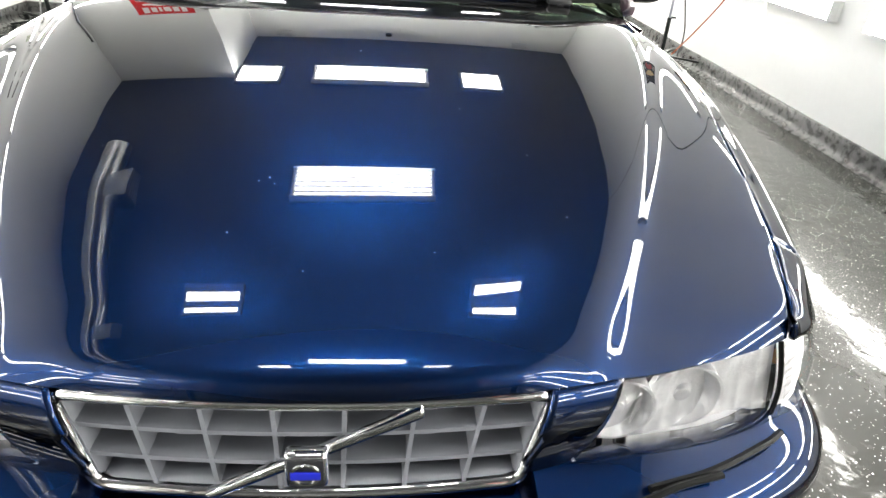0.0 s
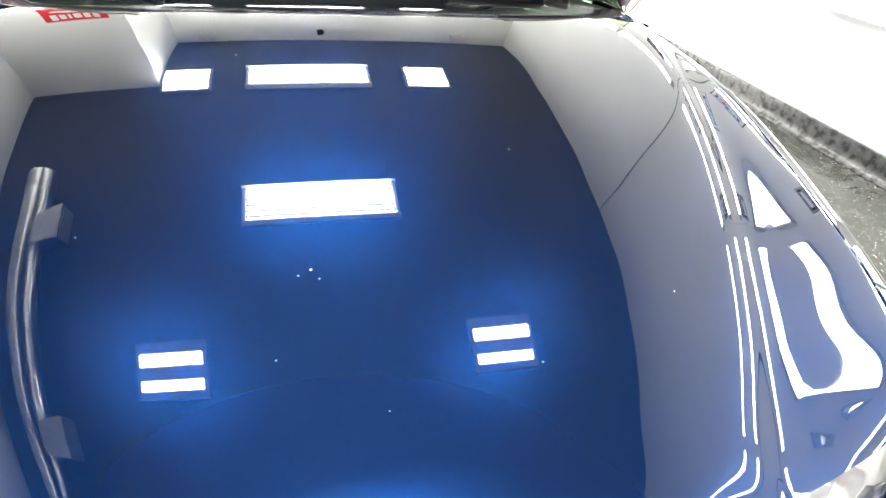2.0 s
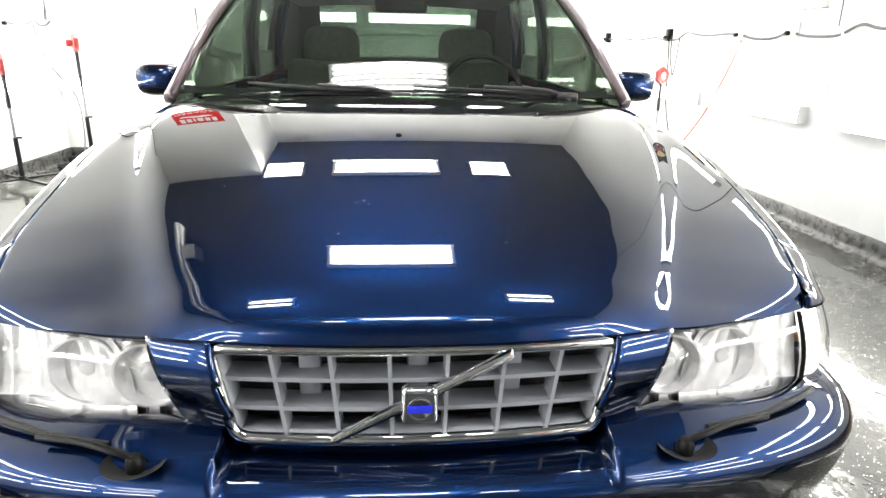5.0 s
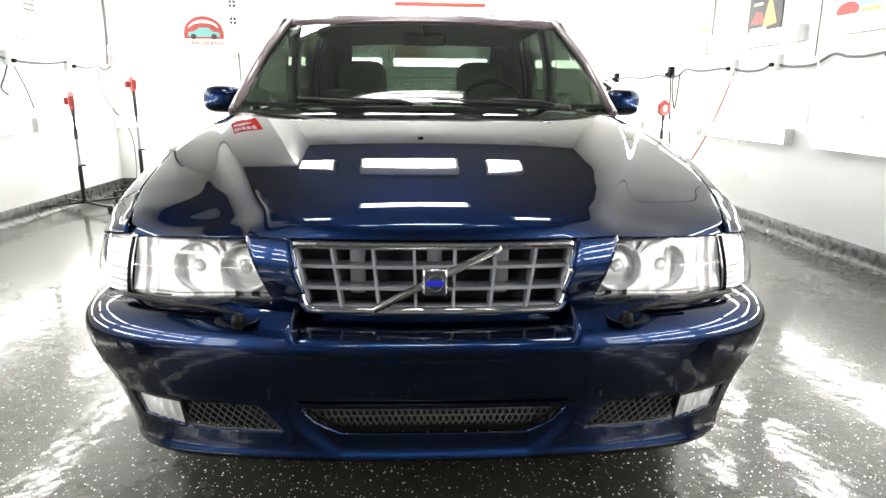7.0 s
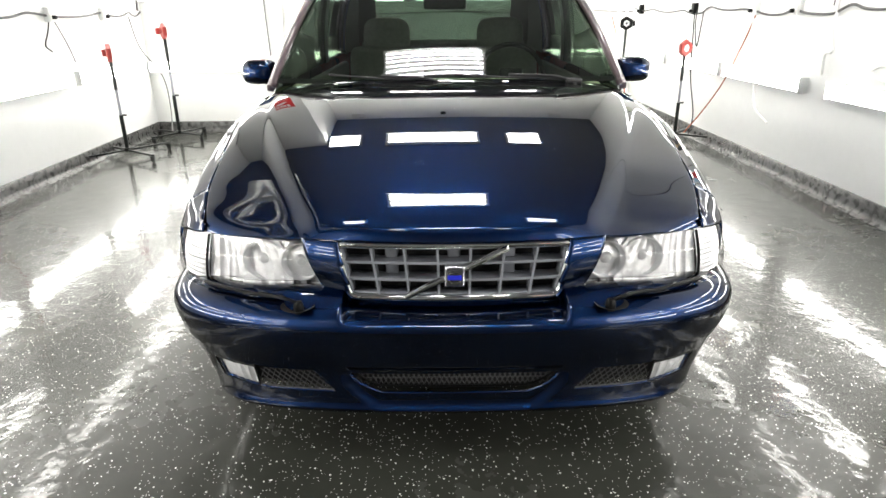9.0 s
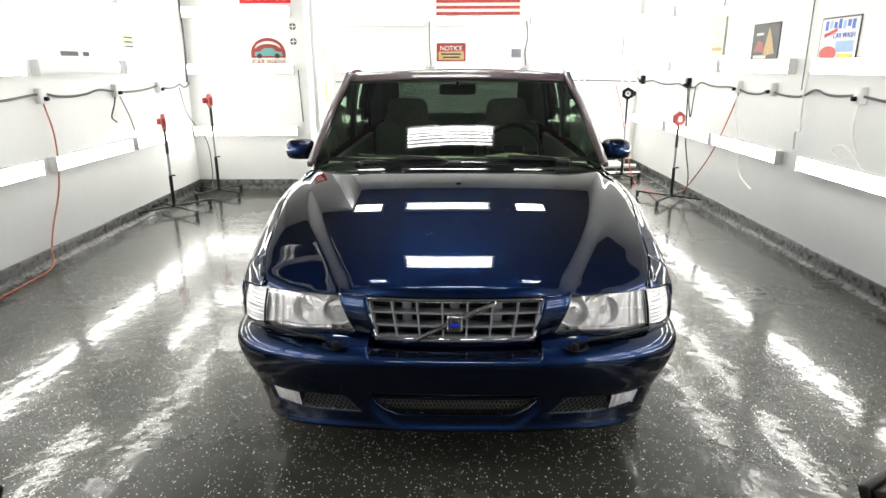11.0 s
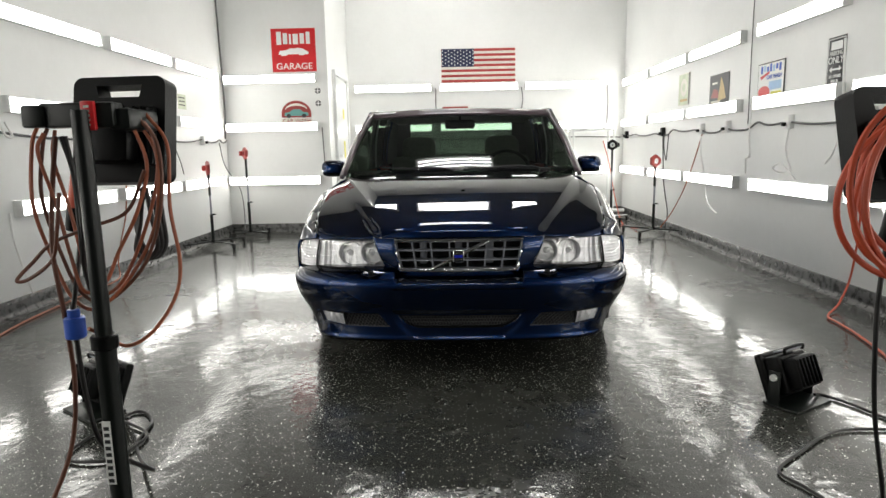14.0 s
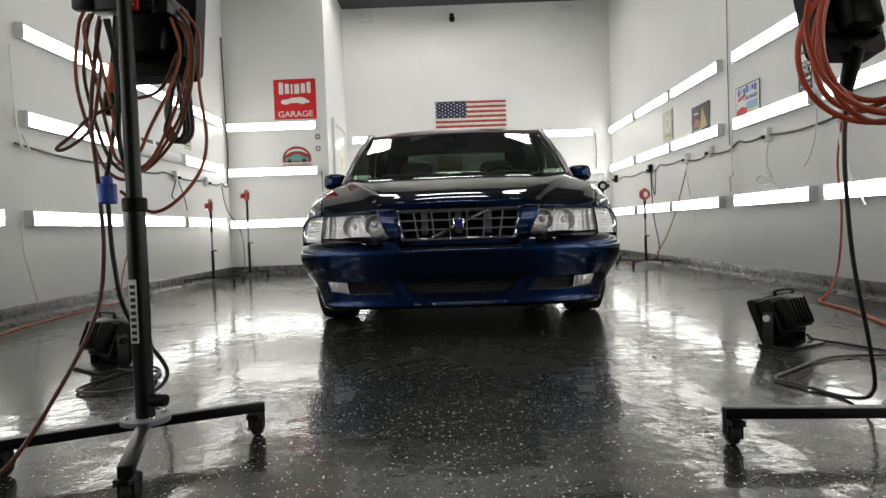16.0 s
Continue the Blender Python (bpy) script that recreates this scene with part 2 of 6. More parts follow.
class Soup:
    """Collects the faces of one mesh."""

    def __init__(self):
        self.v, self.f = [], []

    def add(self, verts, faces, m=None):
        n = len(self.v)
        self.v += [tuple(m @ Vector(p)) if m else tuple(p) for p in verts]
        self.f += [tuple(i + n for i in q) for q in faces]
        return self

    def bm(self, b, m=None):
        b.verts.index_update()
        self.add([v.co.copy() for v in b.verts], [[v.index for v in q.verts] for q in b.faces], m)
        b.free()
        return self

    def box(self, c, s, bevel=0.0, m=None, seg=2):
        b = bmesh.new()
        bmesh.ops.create_cube(b, size=1)
        for v in b.verts:
            v.co = Vector((v.co.x * s[0] + c[0], v.co.y * s[1] + c[1], v.co.z * s[2] + c[2]))
        if bevel:
            bmesh.ops.bevel(b, geom=b.edges[:], offset=bevel, segments=seg, affect="EDGES", profile=0.5)
        return self.bm(b, m)

    def lathe(self, prof, n=20, m=None, closed=False):
        """Turns a profile of (r, z) about z."""
        v, f, k = [], [], len(prof)
        for i in range(n):
            a = 2 * math.pi * i / n
            v += [(r * math.cos(a), r * math.sin(a), z) for r, z in prof]
        for i in range(n):
            for j in range(k if closed else k - 1):
                a, b = i * k + j, i * k + (j + 1) % k
                c, d = ((i + 1) % n) * k + (j + 1) % k, ((i + 1) % n) * k + j
                f.append((a, b, c, d))
        return self.add(v, f, m)

    def cyl(self, p, q, r, n=14, r2=None, cap=True):
        p, q = Vector(p), Vector(q)
        r2 = r if r2 is None else r2
        turn = (q - p).to_track_quat("Z", "Y").to_matrix().to_4x4()
        L = (q - p).length
        prof = [(r, 0), (r2, L)]
        if cap:
            e = min(r, r2) * 0.12
            prof = [(0, 0), (r - e, 0), (r, e), (r2, L - e), (r2 - e, L), (0, L)]
        return self.lathe(prof, n, Matrix.Translation(p) @ turn)

    def tube(self, pts, r, n=8, loop=False):
        """A round cord along smooth points."""
        P = [Vector(p) for p in pts]
        rings, last = [], None
        for i, p in enumerate(P):
            a = P[i - 1] if (i or loop) else p
            b = P[(i + 1) % len(P)] if (i < len(P) - 1 or loop) else p
            t = (b - a).normalized()
            if last is None:
                side = t.orthogonal().normalized()
            else:
                side = last - t * last.dot(t)
                side = side.normalized() if side.length > 1e-6 else t.orthogonal().normalized()
            last = side
            up = t.cross(side)
            rings.append([p + (side * math.cos(2 * math.pi * k / n) + up * math.sin(2 * math.pi * k / n)) * r for k in range(n)])
        v = [q for ring in rings for q in ring]
        f, N = [], len(P)
        for i in range(N if loop else N - 1):
            for k in range(n):
                f.append((i * n + k, i * n + (k + 1) % n, ((i + 1) % N) * n + (k + 1) % n, ((i + 1) % N) * n + k))
        if not loop:
            f += [tuple(range(n)), tuple(range((N - 1) * n, N * n))]
        return self.add(v, f)

    def grid(self, fn, nu, nv, keep=None):
        v = [fn(i / nu, j / nv) for i in range(nu + 1) for j in range(nv + 1)]
        f = []
        for i in range(nu):
            for j in range(nv):
                q = (i * (nv + 1) + j, (i + 1) * (nv + 1) + j, (i + 1) * (nv + 1) + j + 1, i * (nv + 1) + j + 1)
                if keep is None or keep(sum((Vector(v[k]) for k in q), Vector()) / 4):
                    f.append(q)
        return self.add(v, f)

    def slab(self, outline, depth, m=None):
        """A flat outline of (x, z) pushed from y = 0 to y = depth."""
        n = len(outline)
        v = [(x, 0, z) for x, z in outline] + [(x, depth, z) for x, z in outline]
        f = [tuple(range(n)), tuple(range(2 * n - 1, n - 1, -1))]
        f += [(i, (i + 1) % n, n + (i + 1) % n, n + i) for i in range(n)]
        return self.add(v, f, m)

    def make(self, name, material, parent=None, label="", angle=40, thick=0.0, m=None):
        me = bpy.data.meshes.new(name)
        me.from_pydata(self.v, [], self.f)
        b = bmesh.new()
        b.from_mesh(me)
        bmesh.ops.remove_doubles(b, verts=b.verts, dist=1e-5)
        loose = [v for v in b.verts if not v.link_faces]
        bmesh.ops.delete(b, geom=loose, context="VERTS")
        bmesh.ops.recalc_face_normals(b, faces=b.faces)
        b.to_mesh(me)
        b.free()
        me.materials.append(material)
        me.polygons.foreach_set("use_smooth", [True] * len(me.polygons))
        me.set_sharp_from_angle(angle=radians(angle))
        ob = new(name, me)
        if parent:
            ob.parent = parent
        if m:
            ob.matrix_basis = m
        if thick:
            s = ob.modifiers.new("thickness", "SOLIDIFY")
            s.thickness, s.offset = thick, -1
        if label:
            ob["label"] = label
        return ob


def thing(name, m, label, category, group="", kind=""):
    ob = new(name)
    ob.empty_display_size = 0.1
    ob.matrix_basis = m
    return tagged(ob, label, category, group, kind)


def lerp(a, b, t):
    return a + (b - a) * t


def ease(a, b, x):
    t = min(1, max(0, (x - a) / (b - a)))
    return t * t * (3 - 2 * t)


def curve(pts, t):
    """A smooth curve through points at even steps of t from 0 to 1 (Catmull-Rom)."""
    n = len(pts) - 1
    s = min(max(t, 0), 1) * n
    i = min(int(s), n - 1)
    s -= i
    p = [Vector(pts[max(0, min(n, i + k))]) for k in (-1, 0, 1, 2)]
    if i == 0:
        p[0] = p[1] * 2 - p[2]
    if i == n - 1:
        p[3] = p[2] * 2 - p[1]
    return 0.5 * ((2 * p[1]) + (p[2] - p[0]) * s + (2 * p[0] - 5 * p[1] + 4 * p[2] - p[3]) * s * s + (3 * p[1] - p[0] - 3 * p[2] + p[3]) * s ** 3)


def smooth(pts, n=40):
    return [curve(pts, i / n) for i in range(n + 1)]


def table(pairs, x):
    """A smooth value between pairs of (x, value)."""
    if x <= pairs[0][0]:
        return pairs[0][1]
    for i in range(len(pairs) - 1):
        (a, va), (b, vb) = pairs[i], pairs[i + 1]
        if x <= b:
            ma = (vb - va) / (b - a) if i == 0 else (vb - pairs[i - 1][1]) / (b - pairs[i - 1][0])
            mb = (vb - va) / (b - a) if i + 2 == len(pairs) else (pairs[i + 2][1] - va) / (pairs[i + 2][0] - a)
            h, t = b - a, (x - a) / (b - a)
            return (2 * t ** 3 - 3 * t * t + 1) * va + (t ** 3 - 2 * t * t + t) * h * ma + (3 * t * t - 2 * t ** 3) * vb + (t ** 3 - t * t) * h * mb
    return pairs[-1][1]


# ---- the room ----
ROOM = pose(0, 0, 0, 0, 0, 1.0)
RIGHT, LEFT, BACK, NOOK, STEP_X, FRONT, HIGH = 2.645, -3.02, 7.03, 5.40, -1.64, -7.2, 4.125


def at(x, y, z, rz=0.0, rx=0.0, ry=0.0):
    return ROOM @ pose(x, y, z, rx, ry, rz)


def wall(name, x0, x1, y0, y1, label, material=WALL):
    s = Soup().box(((x0 + x1) / 2, (y0 + y1) / 2, HIGH / 2), (x1 - x0, y1 - y0, HIGH))
    return tagged(s.make(name, material, m=ROOM), label, "wall", kind="structure")


fl = Soup().box(((LEFT + RIGHT) / 2, (FRONT + BACK) / 2, -0.1), (RIGHT - LEFT + 0.4, BACK - FRONT + 0.4, 0.2)).make("floor", EPOXY, m=ROOM)
tagged(fl, "glossy dark grey epoxy floor with white flakes", "floor", kind="structure")
wall("wall_east", RIGHT, RIGHT + 0.2, FRONT, BACK + 0.2, "pale grey painted smooth garage wall")
wall("wall_west", LEFT - 0.2, LEFT, FRONT, NOOK + 0.2, "pale grey painted smooth garage wall")
wall("wall_nook", LEFT, STEP_X - 0.12, NOOK, NOOK + 0.2, "pale grey painted wall of a boxed-in corner")
wall("wall_step", STEP_X - 0.12, STEP_X, NOOK, BACK, "white painted side of a boxed-in corner")
wall("wall_north", STEP_X, RIGHT, BACK, BACK + 0.2, "pale grey painted garage end wall")
wall("wall_south", LEFT - 0.2, RIGHT + 0.2, FRONT - 0.2, FRONT, "dark grey garage end wall", DOOR_GREY)
ce = Soup().box(((LEFT + RIGHT) / 2, (FRONT + BACK) / 2, HIGH + 0.06), (RIGHT - LEFT + 0.4, BACK - FRONT + 0.4, 0.12)).make("ceiling", CEIL, m=ROOM)
tagged(ce, "dark matt painted ceiling", "ceiling", kind="structure")


def kerb(name, p, q, inward):
    """A low coved base along a wall, from p to q."""
    (x0, y0), (x1, y1) = p, q
    L = math.hypot(x1 - x0, y1 - y0)
    prof = [(0.0, 0.118), (0.012, 0.118), (0.016, 0.112), (0.017, 0.05), (0.022, 0.028), (0.034, 0.012), (0.055, 0.003), (0.055, -0.001), (0, -0.001)]
    n = len(prof)
    v = [(x0 + inward[0] * o, y0 + inward[1] * o, z) for o, z in prof] + [(x1 + inward[0] * o, y1 + inward[1] * o, z) for o, z in prof]
    f = [(i, (i + 1) % n, n + (i + 1) % n, n + i) for i in range(n)] + [tuple(range(n)), tuple(range(2 * n - 1, n - 1, -1))]
    ob = Soup().add(v, f).make(name, KERB, m=ROOM, angle=50)
    tagged(ob, "speckled black coved base along the wall", "baseboard", kind="structure")


kerb("baseboard", (RIGHT, FRONT), (RIGHT, BACK), (-1, 0))
kerb("baseboard", (LEFT, FRONT), (LEFT, NOOK), (1, 0))
kerb("baseboard", (LEFT, NOOK), (STEP_X, NOOK), (0, -1))
kerb("baseboard", (STEP_X, NOOK), (STEP_X, BACK), (1, 0))
kerb("baseboard", (STEP_X, BACK), (RIGHT, BACK), (0, -1))


def wall_light():
    """A shop light that faces local -y, its middle at the origin: tray, diffuser, end caps, cord."""
    t = thing("wall_light", pose(0, 0, 0), "lit white fluorescent strip light on the wall", "light", "strip lights on the walls")
    Soup().slab([(-0.61, -0.055), (0.61, -0.055), (0.61, 0.055), (-0.61, 0.055)], 0.04).make("tray", WHITE_METAL, t, m=pose(0, -0.04, 0))
    out = [(-0.050, -0.018), (-0.044, -0.026), (-0.026, -0.034), (0, -0.037), (0.026, -0.034), (0.044, -0.026), (0.050, -0.018)]
    Soup().grid(lambda u, v: (lerp(-0.592, 0.592, u), curve([(a, b, 0) for a, b in out], v).y - 0.02, curve([(a, b, 0) for a, b in out], v).x), 2, 18).make("diffuser", TUBE, t)
    for x in (-0.602, 0.602):
        Soup().box((x, -0.042, 0), (0.018, 0.044, 0.114), 0.005).make("end_cap", WHITE_METAL, t)
    return t


LIGHT = wall_light()
first = True


def put_light(x, y, z, rz, length=1.22):
    global first
    m = at(x, y, z, rz) @ Matrix.Diagonal((length / 1.22, 1, 1, 1))
    if first:
        LIGHT.matrix_basis, first = m, False
        return LIGHT
    ob = copy_thing(LIGHT, at(x, y, z, rz))
    ob.matrix_basis = m
    return ob


for z in (2.02, 1.41, 0.71):
    for a, b in ((-4.3, -3.05), (-2.9, -1.6), (-1.35, -0.08), (0.06, 1.33), (1.48, 2.69), (2.98, 4.24), (4.31, 5.58), (5.70, 6.96)):
        put_light(RIGHT, (a + b) / 2, z, 90 + 180, b - a)
    for a, b in ((-4.3, -3.1), (-2.9, -1.7), (-1.6, -0.38), (-0.22, 1.02), (1.28, 2.50), (2.63, 3.82), (3.90, 5.10)):
        ob = put_light(LEFT, (a + b) / 2, z + 0.01, 90, b - a)
        if z == 1.41 and a == 2.63:
            for c in ob.children:
                if c.name.startswith("diffuser"):
                    c.data = c.data.copy()
                    c.data.materials[0] = WHITE_METAL
            ob["label"] = "unlit white fluorescent strip light on the wall"
    put_light(-2.395, NOOK, z - 0.015, 0, 1.23)
    for a, b in ((-1.55, -0.34), (-0.22, 1.0), (1.1, 2.33)):
        put_light((a + b) / 2, BACK, z - 0.01, 0, b - a)


def high_bay(x, y, size=1.0, z=4.065):
    """A six-tube ceiling light, hung a hand's width below the ceiling."""
    t = thing("ceiling_light", at(x, y, z), "lit six-tube fluorescent light hung under the ceiling", "light", "six-tube ceiling lights")
    w = 0.75 * size
    Soup().box((0, 0, 0.03), (2 * w, 0.53 * size, 0.05), 0.008).make("housing", FIXTURE, t)
    for i in range(6):
        d = (-0.21 + 0.084 * i) * size
        Soup().cyl((-w + 0.05, d, -0.012), (w - 0.05, d, -0.012), 0.017 * size, 12).make("tube", CEILING_TUBE, t)
    for sx in (-1, 1):
        Soup().box((sx * (w - 0.025), 0, -0.012), (0.03, 0.52 * size, 0.045), 0.006).make("socket_rail", WHITE_METAL, t)
        Soup().box((0, sx * 0.262 * size, -0.02), (2 * w, 0.006, 0.09), 0.002).make("skirt", WHITE_METAL, t)
        Soup().cyl((sx * 0.3, 0, 0.05), (sx * 0.3, 0, HIGH + 0.001 - z), 0.004, 6).make("hanger", GREY_CORD, t)


def troffer(x, y, size=1.0, panel=0.125, z=4.065):
    """A square two-lamp ceiling light."""
    t = thing("ceiling_light", at(x, y, z), "lit square two-lamp light under the ceiling", "light", "square ceiling lights")
    Soup().box((0, 0, 0.03), (0.62 * size, 0.62 * size, 0.058), 0.008).make("housing", FIXTURE, t)
    for d in (-0.143 * size, 0.143 * size):
        Soup().box((0, d, 0.0), (0.54 * size, panel * size, 0.008), 0.002).make("lamp_panel", CEILING_TUBE, t)
        Soup().cyl((d, 0, 0.058), (d, 0, HIGH + 0.001 - z), 0.004, 6).make("hanger", GREY_CORD, t)


for x, y, size in ((-0.067, 5.43, 0.90), (-0.064, 2.99, 0.90), (-0.02, -0.62, 0.63)):
    high_bay(x, y, size)
for x, y, size in ((-1.36, 5.45, 0.85), (1.257, 5.45, 0.85), (-1.325, 1.37, 0.90), (1.289, 1.37, 0.90), (-0.786, -1.15, 0.52), (0.77, -1.15, 0.52)):
    troffer(x, y, size, 0.25 if y > 5 else 0.125)

# round duct with two registers under the ceiling
DU = thing("air_duct", at(-2.41, 0, 3.85), "round galvanised air duct with two registers under the ceiling", "duct")
Soup().cyl((0, -3.0, 0), (0, 3.51, 0), 0.125, 32).make("pipe", DUCT, DU)
for y in (-2, -0.5, 0.2, 1.7, 3.3):
    Soup().lathe([(0.125, -0.02), (0.131, -0.015), (0.131, 0.015), (0.125, 0.02)], 32, pose(0, y, 0, 90)).make("band", DUCT, DU)
    Soup().cyl((0, y, 0.15), (0, y, HIGH - 3.85), 0.006, 6).make("hanger", GREY_CORD, DU)
for y in (2.76, 0.68):
    rg = Soup().add([(0.05, y - 0.16, -0.10), (0.05, y + 0.16, -0.10), (0.05, y + 0.16, 0.08), (0.05, y - 0.16, 0.08), (0.33, y - 0.20, -0.17), (0.33, y + 0.20, -0.17), (0.33, y + 0.20, 0.03), (0.33, y - 0.20, 0.03)], [(0, 1, 2, 3), (7, 6, 5, 4), (0, 4, 5, 1), (1, 5, 6, 2), (2, 6, 7, 3), (3, 7, 4, 0)]).make("register", DUCT, DU)
    for k in range(5):
        Soup().box((0.333, y, -0.145 + 0.038 * k), (0.006, 0.36, 0.008)).make("louvre", GREY_PLASTIC, rg)

# ---- the car ----
CAR = thing("sedan_car", pose(0, 0, 0), "polished dark blue metallic four-door sedan parked on the epoxy floor", "car")


def hood_edge(y):
    return table([(0.1, 0.688), (0.19, 0.708), (0.25, 0.722), (0.34, 0.744), (0.45, 0.757), (0.55, 0.767), (0.71, 0.788), (0.91, 0.818), (1.2, 0.826), (1.5, 0.80)], y)


def crease(y):
    return table([(0.05, 0.3724), (0.3, 0.4874), (0.6, 0.6025), (0.95, 0.7026), (1.35, 0.7891)], y)


def hood_front(x):
    return 0.022 + 0.153 * (abs(x) / 0.69) ** 2.2


def hood_rear(x):
    return 1.415 + 0.10 * (abs(x) / 0.78) ** 2


def hood_base(x, y):
    """The bonnet without its rolled front lip: a crowned middle that rounds over a soft crease into a nearly flat flank on either side."""
    a = abs(x)
    c = crease(y)
    k = table([(0.05, 0.2641), (0.3, 0.1574), (0.6, 0.1086), (0.95, 0.0834), (1.35, 0.0848)], y)
    k4 = table([(0.05, 0.2640), (0.3, 0.2272), (0.6, 0.1589), (0.95, 0.0631), (1.35, 0.0007)], y)
    slope = table([(0.05, 0.1658), (0.14, 0.1939), (0.2, 0.1344), (0.26, 0.0811), (0.33, 0.0530), (0.42, 0.0311), (0.6, 0.0442), (0.95, 0.0849), (1.35, 0.1746)], y)
    width = table([(0.12, 0.0792), (0.3, 0.0793), (0.6, 0.0717), (0.95, 0.0754)], y)
    hollow = table([(0.12, 0.6824), (0.3, 0.0971), (0.6, 0.008), (0.95, 0.0)], y)
    step = table([(0.05, 0.0148), (0.3, 0.0169), (0.6, 0.0177), (0.95, 0.0177), (1.35, 0.0173)], y)
    roll = table([(0.05, 0.0), (0.3, 0.0027), (0.6, 0.0014), (0.95, 0.0142), (1.35, 0.0211)], y)
    mid = min(a, c)
    z = table([(0, 0.6529), (0.03, 0.6842), (0.06, 0.7029), (0.1, 0.7198), (0.15, 0.7354), (0.22, 0.7546), (0.3, 0.7742), (0.4, 0.7980), (0.52, 0.8239), (0.66, 0.8509), (0.82, 0.8772), (1, 0.9020), (1.2, 0.9214), (1.32, 0.9235), (1.45, 0.9245), (1.6, 0.9255)], y)
    z -= 0.5 * k * mid ** 2 + 0.25 * k4 * mid ** 4 + (k * c + k4 * c ** 3) * (a - mid)
    z -= slope * width * math.log1p(math.exp(max(-40, min(40, (a - c) / width))))
    z += hollow * max(0.0, a - c - 0.02) ** 2
    z -= step * 0.5 * (1 + math.tanh((a - c) / 0.0270))
    return z - roll * math.exp(-max(0.0, hood_edge(y) - a) / 0.02)


def hood_z(x, y):
    """Height of the bonnet, with its front lip rolled down and a slight kick before the windscreen."""
    a = abs(x)
    z = hood_base(x, y)
    f = hood_front(x)
    soft = lerp(0.006, 0.015, ease(0.27, 0.36, a))
    z -= max(0.004, hood_base(x, f) - (0.656 - 0.020 * ease(0.4, 0.69, a))) * math.exp(-max(0.0, y - f) / soft)
    kick = y - (1.345 + 0.11 * (a / 0.78) ** 2)
    if kick > 0:
        z += 0.14 * kick * ease(0, 0.02, kick) * (1 - ease(0.50, 0.70, a))
    return z


def hood_point(u, v):
    e = lerp(-1, 1, u)
    f = abs(e)
    v = v ** 1.8
    x = 0.0
    y = 0.1
    for _ in range(5):
        y = lerp(hood_front(x), hood_rear(x), v)
        c, w = crease(y), hood_edge(y)
        if f < 0.5:
            x = (c - 0.035) * f / 0.5
        elif f < 0.8:
            x = lerp(c - 0.035, c + 0.035, (f - 0.5) / 0.3)
        else:
            x = lerp(c + 0.035, w, 1 - (1 - (f - 0.8) / 0.2) ** 1.6)
        x = math.copysign(x, e)
    return Vector((x, y, hood_z(x, y)))


Soup().grid(hood_point, 220, 130).make("bonnet", PAINT, CAR, thick=0.018, angle=60)


def side_top(y):
    """Upper edge of the flank: along the bonnet, then under the windows."""
    if y < 1.5:
        x = hood_edge(y) + 0.006
        return x, hood_z(hood_edge(y), max(y, hood_front(0.7) + 0.03)) - 0.002
    return table([(1.5, 0.79), (2.2, 0.80), (3.4, 0.79), (4.1, 0.75), (4.66, 0.70)], y), table([(1.5, 0.805), (1.62, 0.87), (1.9, 0.905), (3.4, 0.925), (4.1, 0.93), (4.66, 0.88)], y)


def side_point(s, y, v):
    xt, zt = side_top(y)
    xs = table([(0.16, 0.835), (0.35, 0.862), (0.6, 0.877), (1.2, 0.88), (3.6, 0.88), (4.3, 0.865), (4.66, 0.80)], y)
    f = 1 - ease(0.36, 0.95, y)
    pts = [(xt, zt, 0), (xt + (xs - xt) * 0.55, zt - 0.014 - 0.020 * f, 0), (xs - 0.011 - 0.008 * f, zt - 0.07 - 0.02 * f, 0), (xs, 0.56, 0), (xs - 0.004, 0.40, 0), (xs - 0.03, 0.20, 0)]
    p = curve(pts, v)
    return Vector((s * p.x, y, p.y))


AXLES = (0.93, 3.59)


def outside_arch(p):
    return not (p.y < 0.66 and p.z < 0.43) and all((p.y - a) ** 2 + (p.z - 0.30) ** 2 > 0.338 ** 2 for a in AXLES)


PANELS = (("front_wing", 0.36, 1.535), ("front_door", 1.542, 2.60), ("rear_door", 2.607, 3.50), ("rear_wing", 3.507, 4.66))
for s in (-1, 1):
    for name, a, b in PANELS:
        Soup().grid(lambda u, v: side_point(s, lerp(a, b, u), v), 90, 44, outside_arch).make(name, PAINT, CAR, thick=0.012, angle=60)
    # the strip of wing between the bonnet's edge and the corner lamp
    def wing_tip(u, v):
        y = lerp(0.185, 0.362, u)
        a = Vector((*side_top(y), 0))
        b = curve([(0.716, 0.178, 0), (0.768, 0.214, 0), (0.808, 0.280, 0), (0.838, 0.362, 0)], u)
        p = Vector((s * a.x, y, a.y)).lerp(Vector((s * b.x, b.y, lerp(0.636, 0.624, u))), v) + Vector((0, 0, 0.010 * math.sin(math.pi * v)))
        return p.lerp(side_point(s, y, 0.42 * v), ease(0.35, 1, u))
    Soup().grid(wing_tip, 16, 10).make("wing_tip", PAINT, CAR, thick=0.01, angle=60)
    for a in AXLES:
        arch = [(s * 0.872, a + 0.338 * math.cos(radians(t)), 0.30 + 0.338 * math.sin(radians(t))) for t in range(-18, 160, 6)]
        Soup().tube(arch, 0.014, 8).make("arch_lip", PAINT, CAR)
        Soup().grid(lambda u, v: (s * lerp(0.55, 0.835, v), a + 0.345 * math.cos(radians(lerp(-20, 190, u))), 0.30 + 0.345 * math.sin(radians(lerp(-20, 190, u)))), 24, 2).make("arch_liner", DARK, CAR)
    Soup().box((s * 0.83, 2.26, 0.20), (0.06, 2.0, 0.07), 0.02).make("sill", PAINT, CAR)
    for y in (2.42, 3.34):
        Soup().box((s * 0.888, y, 0.76), (0.03, 0.17, 0.035), 0.012).make("door_handle", PAINT, CAR)

